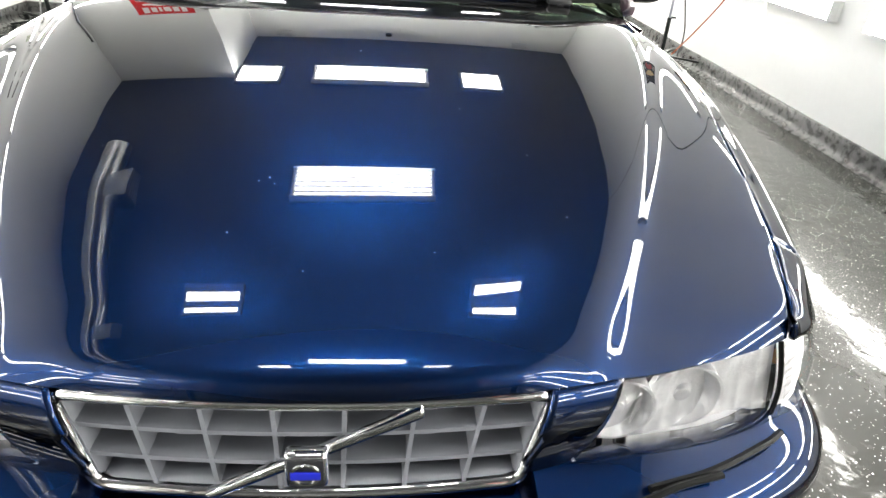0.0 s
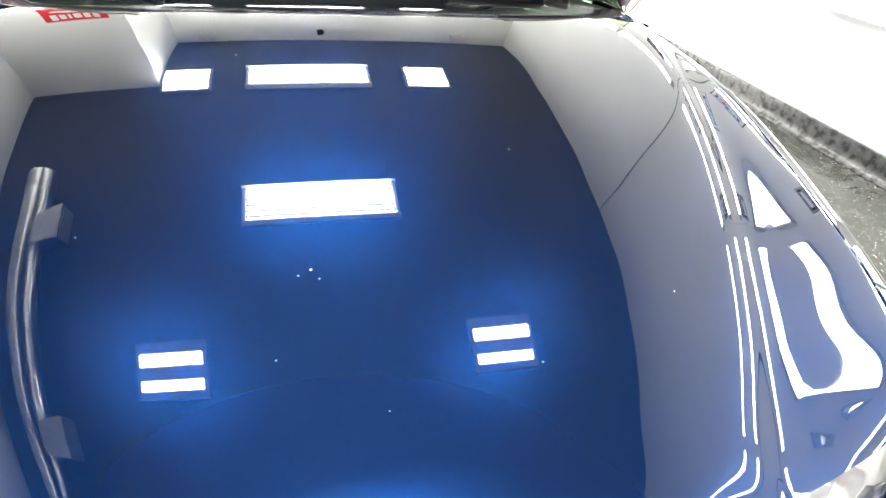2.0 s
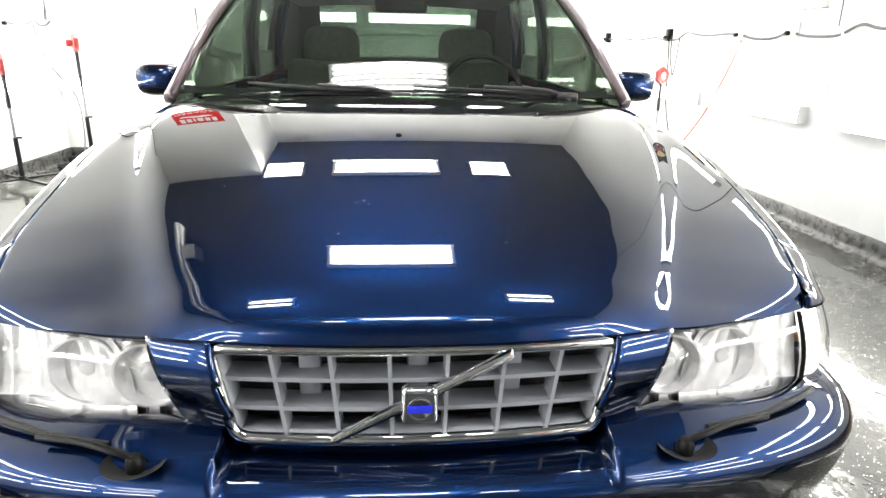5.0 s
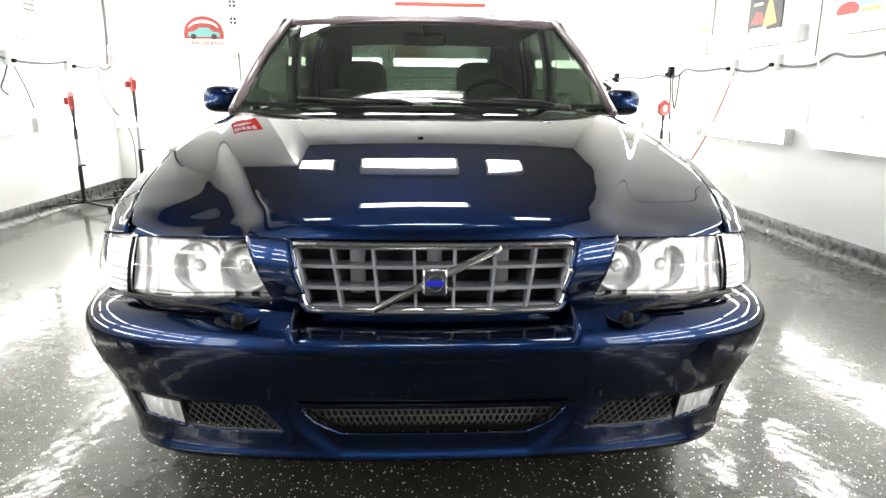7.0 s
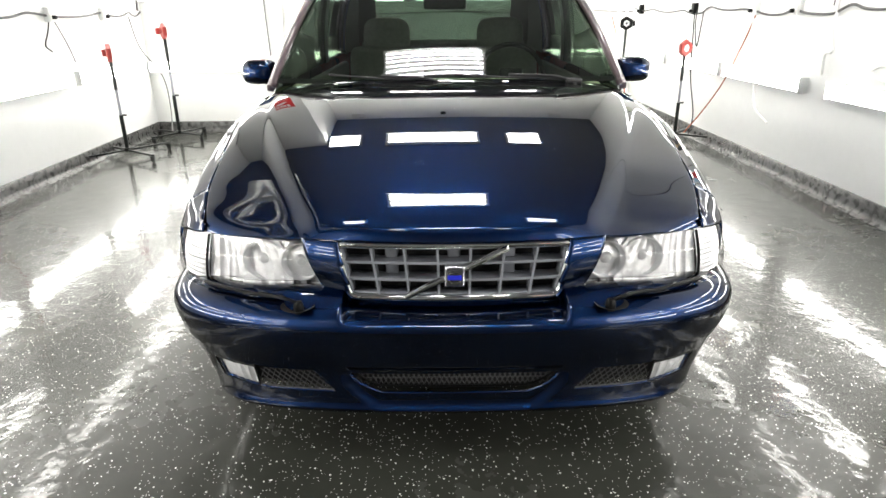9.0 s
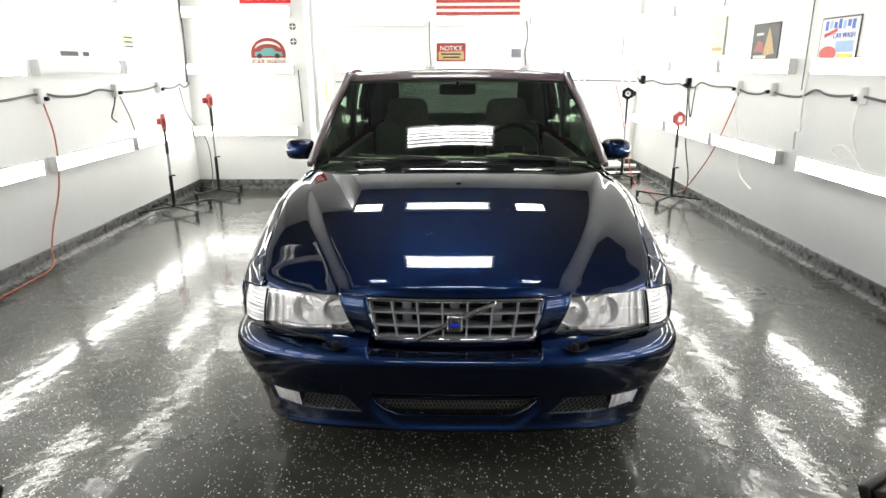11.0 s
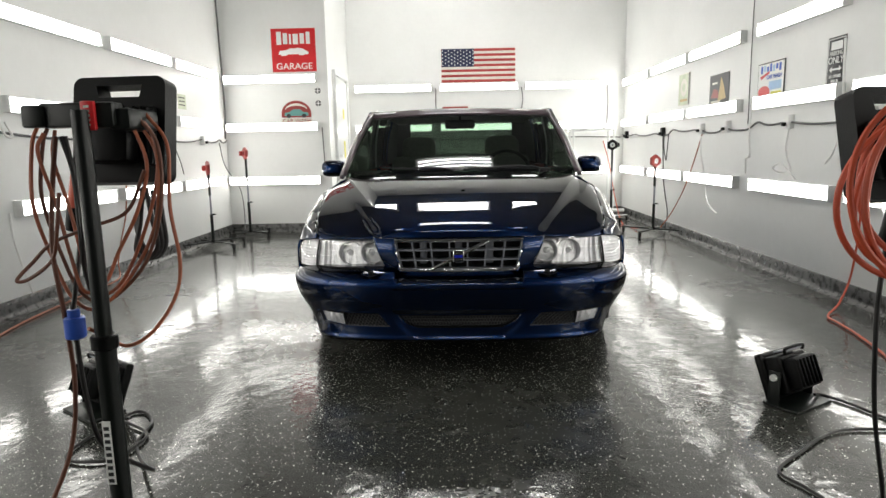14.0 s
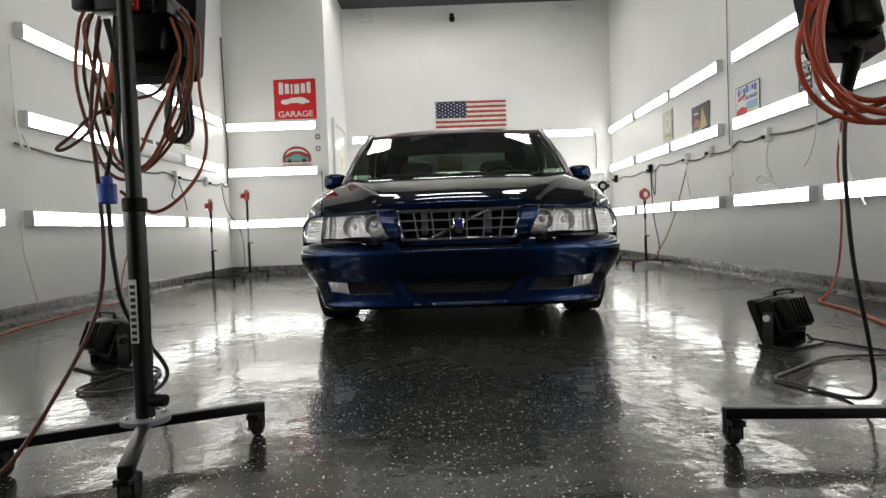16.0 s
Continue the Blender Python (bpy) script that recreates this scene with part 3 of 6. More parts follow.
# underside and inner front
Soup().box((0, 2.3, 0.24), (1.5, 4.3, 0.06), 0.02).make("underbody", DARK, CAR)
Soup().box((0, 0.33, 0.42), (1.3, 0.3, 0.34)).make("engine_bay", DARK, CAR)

# windscreen, roof, rear


def screen_point(u, v):
    e = lerp(-1, 1, u)
    bot = Vector((e * 0.815, 1.402 + 0.118 * e * e, 0.917 + 0.005 * e * e))
    top = Vector((e * 0.708, 2.318 + 0.07 * e * e, 1.373 - 0.022 * e * e))
    p = bot.lerp(top, v)
    bow = math.sin(math.pi * v) if v < 0.55 else 0.988 - 0.49 * (v - 0.55)
    return p + Vector((0, -0.35, 0.5)) * 0.042 * bow


Soup().grid(lambda u, v: screen_point(u, 0.90 * v), 40, 30).make("windscreen", GLASS, CAR, "green tinted windscreen with reflections", angle=60)
Soup().grid(lambda u, v: screen_point(u, lerp(-0.01, 0.028, v)) - Vector((0, -0.002, 0.004)), 40, 3).make("windscreen_border", BLACK, CAR)
Soup().grid(lambda u, v: screen_point(u, lerp(0.865, 0.905, v)) - Vector((0, -0.002, 0.004)), 40, 3).make("windscreen_header", BLACK, CAR)
Soup().grid(lambda u, v: screen_point(u, lerp(0.895, 1.0, v)) + Vector((0, -0.006, 0.012)) * math.sin(math.pi * lerp(0.1, 0.8, v)), 40, 10).make("roof_brow", PILLAR, CAR, thick=0.015, angle=60)
for e0, e1 in ((0.0, 0.009), (0.991, 1.0)):
    Soup().grid(lambda u, v: screen_point(lerp(e0, e1, u), 0.9 * v) - Vector((0, -0.002, 0.004)), 2, 20).make("windscreen_side_border", BLACK, CAR)


def roof_point(u, v):
    e = lerp(-1, 1, u)
    front = screen_point(u, 1.0) + Vector((0, 0.004, 0.004))
    y = lerp(front.y, 3.55 - 0.03 * e * e, v)
    w = table([(2.3, 0.728), (2.7, 0.72), (3.2, 0.675), (3.6, 0.63)], y)
    z = table([(2.31, 1.390), (2.5, 1.407), (2.8, 1.418), (3.2, 1.404), (3.6, 1.36)], y) - 0.03 * abs(e) ** 2.6
    return Vector((e * w, y, z))


Soup().grid(roof_point, 50, 40).make("roof", PAINT, CAR, thick=0.02, angle=60)
Soup().grid(lambda u, v: roof_point(u, v) - Vector((0, 0, 0.03)), 30, 20).make("headliner", TRIM, CAR)


def rear_screen_point(u, v):
    e = lerp(-1, 1, u)
    top = roof_point(u, 1.0) + Vector((0, 0.004, -0.002))
    bot = Vector((e * 0.70, 4.13 - 0.05 * e * e, 0.945))
    return top.lerp(bot, v) + Vector((0, 0.3, 0.5)) * 0.04 * math.sin(math.pi * v)


Soup().grid(lambda u, v: rear_screen_point(lerp(0.04, 0.96, u), v), 30, 16).make("rear_screen", REAR_GLASS, CAR)
for a, b in ((-0.16, 0.10), (0.90, 1.16)):
    Soup().grid(lambda u, v: rear_screen_point(lerp(a, b, u), v) + Vector((0, -0.035, -0.02)), 6, 16).make("rear_pillar_lining", PILLAR_LINING, CAR)
Soup().grid(lambda u, v: (lerp(-1, 1, u) * 0.745, lerp(4.12, 4.60, v), 0.935 - 0.03 * abs(lerp(-1, 1, u)) ** 3 - 0.02 * v), 30, 10).make("boot_lid", PAINT, CAR, thick=0.02, angle=60)
Soup().grid(lambda u, v: (lerp(-1, 1, u) * 0.76, 4.66 - 0.06 * v - 0.05 * abs(lerp(-1, 1, u)) ** 3, lerp(0.30, 0.915, v)), 30, 10).make("tail_panel", PAINT, CAR, thick=0.02, angle=60)
Soup().box((0, 4.62, 0.40), (1.66, 0.2, 0.22), 0.06).make("rear_bumper", PAINT, CAR)
for s in (-1, 1):
    Soup().box((s * 0.70, 4.60, 0.74), (0.2, 0.1, 0.28), 0.03).make("tail_lamp", DARK_RED, CAR)

# pillars and side glass


def rail(y):
    """Upper edge of the side glass."""
    return table([(2.4, 0.744), (2.7, 0.734), (3.2, 0.69), (3.6, 0.645)], y), table([(2.4, 1.362), (2.7, 1.384), (3.2, 1.368), (3.6, 1.32)], y)


for s in (-1, 1):
    low, high = Vector((s * 0.838, 1.50, 0.90)), Vector((s * 0.738, 2.38, 1.372))
    Soup().grid(lambda u, v: low.lerp(high, u) + Vector((s * -0.024, -0.028, 0.012)).lerp(Vector((s * 0.022, 0.055, -0.03)), v) + Vector((s * 0.012, 0, 0.012)) * math.sin(math.pi * v) + Vector((0, -0.02, 0.03)) * math.sin(math.pi * u), 24, 8).make("windscreen_pillar", PILLAR, CAR, thick=0.03, angle=60)
    Soup().tube([(s * rail(y)[0], y, rail(y)[1]) for y in [2.40 + 0.05 * i for i in range(24)]], 0.022, 8).make("roof_rail", PAINT, CAR)

    def glass(u, v, a0, a1, b0, b1):
        """Between belt line a0..a1 and rail b0..b1."""
        yb, yt = lerp(a0, a1, u), lerp(b0, b1, u)
        xb, zb = side_top(yb)
        xt, zt = rail(yt)
        return Vector((s * (xb - 0.012), yb, zb)).lerp(Vector((s * xt, yt, zt)), v) + Vector((s, 0, 0)) * 0.02 * math.sin(math.pi * v)

    Soup().grid(lambda u, v: glass(u, v, 1.42, 2.62, 2.27, 2.66), 12, 10).make("side_window", PANE, CAR)
    Soup().grid(lambda u, v: glass(u, v, 2.72, 3.46, 2.74, 3.30), 12, 10).make("side_window", PANE, CAR)
    Soup().grid(lambda u, v: glass(u, v, 2.61, 2.73, 2.65, 2.75), 4, 10).make("door_pillar", BLACK, CAR, thick=0.03)
    Soup().grid(lambda u, v: glass(u, v, 3.45, 4.08, 3.29, 3.58), 8, 12).make("rear_pillar", PAINT, CAR, thick=0.03)
    Soup().grid(lambda u, v: glass(u, v, 3.42, 4.08, 3.26, 3.58) - Vector((s * 0.035, 0, 0)), 8, 12).make("rear_pillar_lining", PILLAR_LINING, CAR)
    # door mirror
    mir = Soup()
    mir.grid(lambda u, v: (s * (0.950 + 0.088 * math.copysign(abs(math.cos(2 * math.pi * u)) ** 0.6, math.cos(2 * math.pi * u)) * math.sin(math.pi * lerp(0.00001, 0.5, v)) ** 0.72),
                           1.79 - 0.085 * math.cos(math.pi * lerp(0.004, 0.5, v)),
                           0.940 + 0.062 * math.copysign(abs(math.sin(2 * math.pi * u)) ** 0.6, math.sin(2 * math.pi * u)) * math.sin(math.pi * lerp(0.00001, 0.5, v)) ** 0.72), 40, 14)
    dm = mir.make("door_mirror", PAINT, CAR, angle=60)
    Soup().box((s * 0.950, 1.792, 0.940), (0.155, 0.006, 0.10), 0.002).make("mirror_glass", CHROME, dm)
    Soup().box((s * 0.835, 1.76, 0.905), (0.11, 0.07, 0.03), 0.012).make("mirror_foot", BLACK, dm)

# bumper


def plan(t):
    """The bumper's plan, from one corner (-1) round the nose to the other (1): place and outward way."""
    pts = [(0, -0.062, 0), (0.30, -0.052, 0), (0.55, -0.018, 0), (0.72, 0.045, 0), (0.808, 0.13, 0), (0.849, 0.25, 0), (0.864, 0.42, 0), (0.867, 0.60, 0)]
    a = abs(t)
    p, q = curve(pts, a), curve(pts, min(1, a + 0.01)) - curve(pts, max(0, a - 0.01))
    n = Vector((q.y, -q.x, 0)).normalized()
    if a < 0.004:
        n = Vector((0, -1, 0))
    sg = -1 if t < 0 else 1
    return Vector((sg * p.x, p.y, 0)), Vector((sg * n.x, n.y, 0))


FACE = [(0.522, 0.13), (0.520, 0.105), (0.510, 0.075), (0.496, 0.047), (0.482, 0.026), (0.466, 0.010), (0.450, 0.0025), (0.437, 0.0), (0.424, 0.0004), (0.400, 0.003), (0.360, 0.010), (0.325, 0.018), (0.300, 0.0225), (0.270, 0.024), (0.245, 0.024), (0.225, 0.024), (0.205, 0.0235), (0.192, 0.022), (0.184, 0.0195), (0.178, 0.0185), (0.172, 0.020), (0.160, 0.033)]
FACE.reverse()


def fin_x(z):
    """Half width of the scooped middle of the lower bumper, bounded by a ridge on either side."""
    return table([(0.180, 0.222), (0.190, 0.236), (0.210, 0.258), (0.230, 0.282), (0.260, 0.306), (0.300, 0.318), (0.33, 0.320)], z)


def face_point(t, z):
    """A point of the bumper's skin at the place t round its plan and the height z."""
    p, n = plan(t)
    a = abs(t)
    k = table(FACE, z)
    k += ease(0.30, 0.66, a) * (1 - 0.2 * ease(0.8, 1.0, a)) * table([(0.16, 0.125), (0.22, 0.080), (0.27, 0.048), (0.32, 0.022), (0.37, 0.006), (0.42, 0.0)], z)
    k += 0.010 * ease(-0.012, 0.030, fin_x(z) - abs(p.x)) * ease(0.176, 0.190, z) * ease(0.322, 0.292, z)
    k += 0.0025 * ease(0.425, 0.419, z) * ease(0.30, 0.40, z) * ease(0.34, 0.30, abs(p.x))
    if z > 0.44:
        z = lerp(0.44 + 0.42 * (z - 0.44), z, ease(0.294, 0.308, abs(p.x)))
    if z > 0.48:
        z -= 0.013 * ease(0.48, 0.52, z) * ease(0.42, 0.70, abs(p.x))
    return Vector((p.x - n.x * k, p.y - n.y * k, z))


def in_mesh(p):
    """Whether a point of the skin lies in one of the three openings."""
    a = abs(p.x)
    if a < 0.31:
        return 0.228 + 0.03 * ease(0.19, 0.285, a) < p.z < 0.290 and a < table([(0.228, 0.20), (0.245, 0.245), (0.265, 0.272), (0.290, 0.290)], p.z)
    return lerp(0.332, 0.388, (p.z - 0.236) / 0.062) < a < lerp(0.652, 0.672, (p.z - 0.25) / 0.05) and 0.236 + 0.016 * ease(0.5, 0.66, a) < p.z < 0.298 + 0.006 * ease(0.5, 0.62, a)


def skin_y(x, z):
    """Depth of the bumper's skin at the distance x from the middle and the height z."""
    a, b = 0.0, 1.0
    for _ in range(24):
        m = (a + b) / 2
        if face_point(m, z).x < x:
            a = m
        else:
            b = m
    return face_point(a, z).y


BUMPER = Soup()
BUMPER.grid(lambda u, v: face_point(lerp(-1, 1, u), lerp(0.522, 0.322, v)), 640, 50)
BUMPER.grid(lambda u, v: face_point(lerp(-1, 1, u), lerp(0.322, 0.160, v)), 640, 64, lambda p: not in_mesh(p))
BUMPER.make("front_bumper", PAINT, CAR, "dark blue painted bumper with three lower openings", angle=60, thick=0.008)
# near-black sheet that stands in for the shade behind the openings
Soup().grid(lambda u, v: (lerp(-0.70, 0.70, u), 0.085 + 0.10 * abs(lerp(-1, 1, u)) ** 2.5, lerp(0.17, 0.33, v)), 20, 2).make("intake_shade_sheet", DARK, CAR)


for s in (-1, 1):
    def fog(u, v):
        x = lerp(lerp(0.548, 0.662, u), lerp(0.560, 0.684, u), v)
        z = lerp(lerp(0.236, 0.248, u), lerp(0.298, 0.305, u), v)
        return Vector((s * x, skin_y(x, z) - 0.007 * math.sin(math.pi * v) * math.sin(math.pi * u) + 0.001, z))
    fg = Soup().grid(fog, 12, 8).make("fog_lamp", LENS, CAR, "clear fog lamp", angle=60)
    Soup().grid(lambda u, v: fog(u, v) + Vector((0, 0.005 + 0.003 * abs(math.sin(5 * math.pi * u)), 0)), 60, 8).make("reflector", REFLECTOR, fg)
    Soup().tube([fog(*q) for q in ((0, 0), (0, 0.5), (0, 1), (0.5, 1), (1, 1), (1, 0.5), (1, 0), (0.5, 0))], 0.0035, 6, loop=True).make("surround", BLACK, fg)
    # side mesh: wires slanting two ways in a thin rim
    mesh_bars = Soup()
    z0, z1 = 0.234, 0.302
    for i in range(-5, 13):
        for dx, step in ((0.085, 0.0205), (-0.030, 0.0165)):
            x0 = 0.36 + step * i
            pts = []
            for k in range(9):
                x, z = x0 + dx * k / 8, lerp(z0, z1, k / 8)
                if 0.332 + 0.056 * (z - z0) / 0.068 <= x <= 0.556:
                    pts.append((s * x, skin_y(x, z) + 0.012, z))
            if len(pts) > 1:
                mesh_bars.tube(pts, 0.0016, 5)
    mesh_bars.make("side_mesh", MESH, CAR, "dark wire mesh")
    Soup().tube([(s * x, skin_y(x, z) + 0.004, z) for x, z in ((0.336, 0.237), (0.40, 0.237), (0.48, 0.237), (0.55, 0.240))], 0.0028, 6).make("mesh_rim", MESH, CAR)
centre_mesh = Soup()
for i in range(-22, 23):
    for d in (-1, 1):
        x0 = 0.0145 * i
        pts = [(x0 + d * 0.012 * k, 0.026, lerp(0.222, 0.294, k / 3)) for k in range(4) if abs(x0 + d * 0.012 * k) < 0.29]
        if len(pts) > 1:
            centre_mesh.tube(pts, 0.0017, 5)
for k in range(1, 4):
    centre_mesh.tube([(lerp(-0.285, 0.285, i / 20), 0.027, 0.228 + 0.016 * k) for i in range(21)], 0.0015, 5)
centre_mesh.make("centre_mesh", MESH, CAR)
rim_pts = [(-0.288, 0.010, 0.288), (-0.272, 0.010, 0.266), (-0.246, 0.009, 0.247), (-0.20, 0.008, 0.230), (-0.09, 0.006, 0.228)]
Soup().tube(smooth(rim_pts + [(0, 0.006, 0.228)] + [(-x, y, z) for x, y, z in reversed(rim_pts)], 60), 0.0035, 6).make("intake_rim", BLACK, CAR)

# nose panel round the grille


def nose(u, v):
    """Painted panel that carries the bonnet's lip down to the bumper, with the grille in front of its middle."""
    x = lerp(-0.41, 0.41, u)
    f = hood_front(x)
    return Vector((x * lerp(1, 0.80, v ** 1.3), f - 0.012 * math.sin(math.pi * min(1, 1.4 * v) ** 0.8) - 0.026 * v ** 0.8 * (1 - ease(0.7, 0.95, v)) * ease(0.285, 0.32, abs(x)), lerp(hood_z(x, f), 0.462, v)))


Soup().grid(nose, 90, 30, lambda p: abs(p.x) > 0.311 - 0.03 * (0.65 - p.z) / 0.15 or p.z < 0.492).make("nose_panel", PAINT, CAR, thick=0.01, angle=60)

# grille
GR = new("grille")
GR.parent = CAR
GR["label"] = "chrome framed grey egg-crate grille"
GR.matrix_basis = pose(0, 0.013, -0.003)


def grille_xy(e, z):
    """A point on the grille's face at the fraction e of its half width."""
    k = (z - 0.499) / 0.146
    hw = lerp(0.284, 0.316, k)
    return Vector((e * hw, lerp(0.012, 0.028, k) + 0.02 * e * e - 0.004, z))


rim = []
corners = [(-1, 0.645), (1, 0.645), (1, 0.499), (-1, 0.499)]
for k, (e, z) in enumerate(corners):
    (e0, z0), (e2, z2) = corners[k - 1], corners[(k + 1) % 4]
    near, far = (0.14, 0.04) if k % 2 == 0 else (0.04, 0.14)
    a0, a2 = (lerp(e, e0, near), lerp(z, z0, near)), (lerp(e, e2, far), lerp(z, z2, far))
    for i in range(7):
        t = i / 6
        rim.append(grille_xy((1 - t) ** 2 * a0[0] + 2 * t * (1 - t) * e + t * t * a2[0], (1 - t) ** 2 * a0[1] + 2 * t * (1 - t) * z + t * t * a2[1]))
    for i in range(1, 16):
        b2 = (lerp(e2, e, far), lerp(z2, z, far))
        rim.append(grille_xy(lerp(a2[0], b2[0], i / 16), lerp(a2[1], b2[1], i / 16)))
frame_soup = Soup()
frame_soup.tube(rim, 0.0098, 10, loop=True)
frame_soup.make("chrome_frame", CHROME, GR, "bright chrome frame")
for i in range(1, 7):
    e = lerp(-1, 1, i / 7)
    Soup().grid(lambda u, v: grille_xy(e, lerp(0.508, 0.636, u)) + Vector(((-0.5, 0.5, 0.5, -0.5, -0.5)[min(4, round(v * 4))] * 0.006, (0, 0, 1, 1, 0)[min(4, round(v * 4))] * 0.045, 0)), 4, 4).make("upright_bar", GREY_PLASTIC, GR, angle=30)
for k in (1, 2):
    z = lerp(0.502, 0.642, k / 3)
    Soup().grid(lambda u, v: grille_xy(lerp(-0.97, 0.97, u), z) + Vector((0, (0, 0, 1, 1, 0)[min(4, round(v * 4))] * 0.05 + 0.001, (-0.5, 0.5, 0.5, -0.5, -0.5)[min(4, round(v * 4))] * 0.007)), 20, 4).make("cross_bar", GREY_PLASTIC, GR, angle=30)
for z in (0.508, 0.638):
    Soup().grid(lambda u, v: grille_xy(lerp(-0.98, 0.98, u), z) + Vector((0, v * 0.05, 0)), 20, 1).make("surround", GREY_PLASTIC, GR, thick=0.004)
for s in (-1, 1):
    Soup().grid(lambda u, v: grille_xy(s * 0.975, lerp(0.505, 0.64, u)) + Vector((0, v * 0.05, 0)), 4, 1).make("surround", GREY_PLASTIC, GR, thick=0.004)
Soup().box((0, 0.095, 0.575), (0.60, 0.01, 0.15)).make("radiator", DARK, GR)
for x in (-0.17, 0.0, 0.15):
    Soup().box((x, 0.070, 0.585), (0.035, 0.02, 0.12), 0.006).make("bracket", GREY_PLASTIC, GR)
a, b = grille_xy(-0.47, 0.505), grille_xy(0.46, 0.642)
way = (b - a).normalized()
Soup().box((0, 0, 0), ((b - a).length, 0.016, 0.017), 0.0075, Matrix.Translation((a + b) / 2 + Vector((0, -0.012, 0))) @ (way.to_track_quat("X", "Z").to_matrix().to_4x4())).make("diagonal_bar", CHROME, GR, "chrome diagonal bar")
BD = Soup().box((0, -0.012, 0.574), (0.054, 0.022, 0.058), 0.007, seg=3).make("badge", CHROME, GR, "chrome badge with a blue band")
Soup().box((0, -0.0235, 0.574), (0.044, 0.003, 0.048), 0.001).make("badge_face", mat("badge_dark", (0.06, 0.062, 0.07), rough=0.25, metal=0.5), BD)
Soup().lathe([(0.015, 0), (0.0155, 0.003), (0.0185, 0.003), (0.019, 0)], 28, pose(0, -0.025, 0.574, 90)).make("badge_ring", CHROME, BD)
Soup().box((0, -0.0275, 0.574), (0.037, 0.003, 0.013), 0.001).make("badge_band", BADGE_BLUE, BD)

# headlights


def head(s, u, v, inset=0.0):
    """The lens of a headlight: u from the grille outwards, v upwards."""
    x = lerp(lerp(0.304, 0.390, v ** 2.4), lerp(0.712, 0.697, v), u)
    top = hood_z(x, hood_front(x)) - 0.006
    z = lerp(0.519 - 0.016 * u, lerp(0.622, top, ease(0, 0.3, u)), v)
    y = hood_front(x) + 0.004 - 0.03 * (1 - v) * (0.4 + 0.6 * u) - 0.012 * math.sin(math.pi * v)
    return Vector((s * x, y + inset, z))


def corner_lamp(s, u, v, inset=0.0):
    b = curve([(0.718, 0.150, 0), (0.785, 0.190, 0), (0.832, 0.262, 0), (0.852, 0.365, 0)], u)
    t = curve([(0.703, 0.176, 0), (0.762, 0.215, 0), (0.806, 0.280, 0), (0.832, 0.365, 0)], u)
    p = b.lerp(t, v)
    top = lerp(0.632, 0.619, u)
    bow = 0.012 * math.sin(math.pi * v)
    return Vector((s * (p.x + bow * u), p.y + inset - bow * (1 - u), lerp(0.500, top, v)))


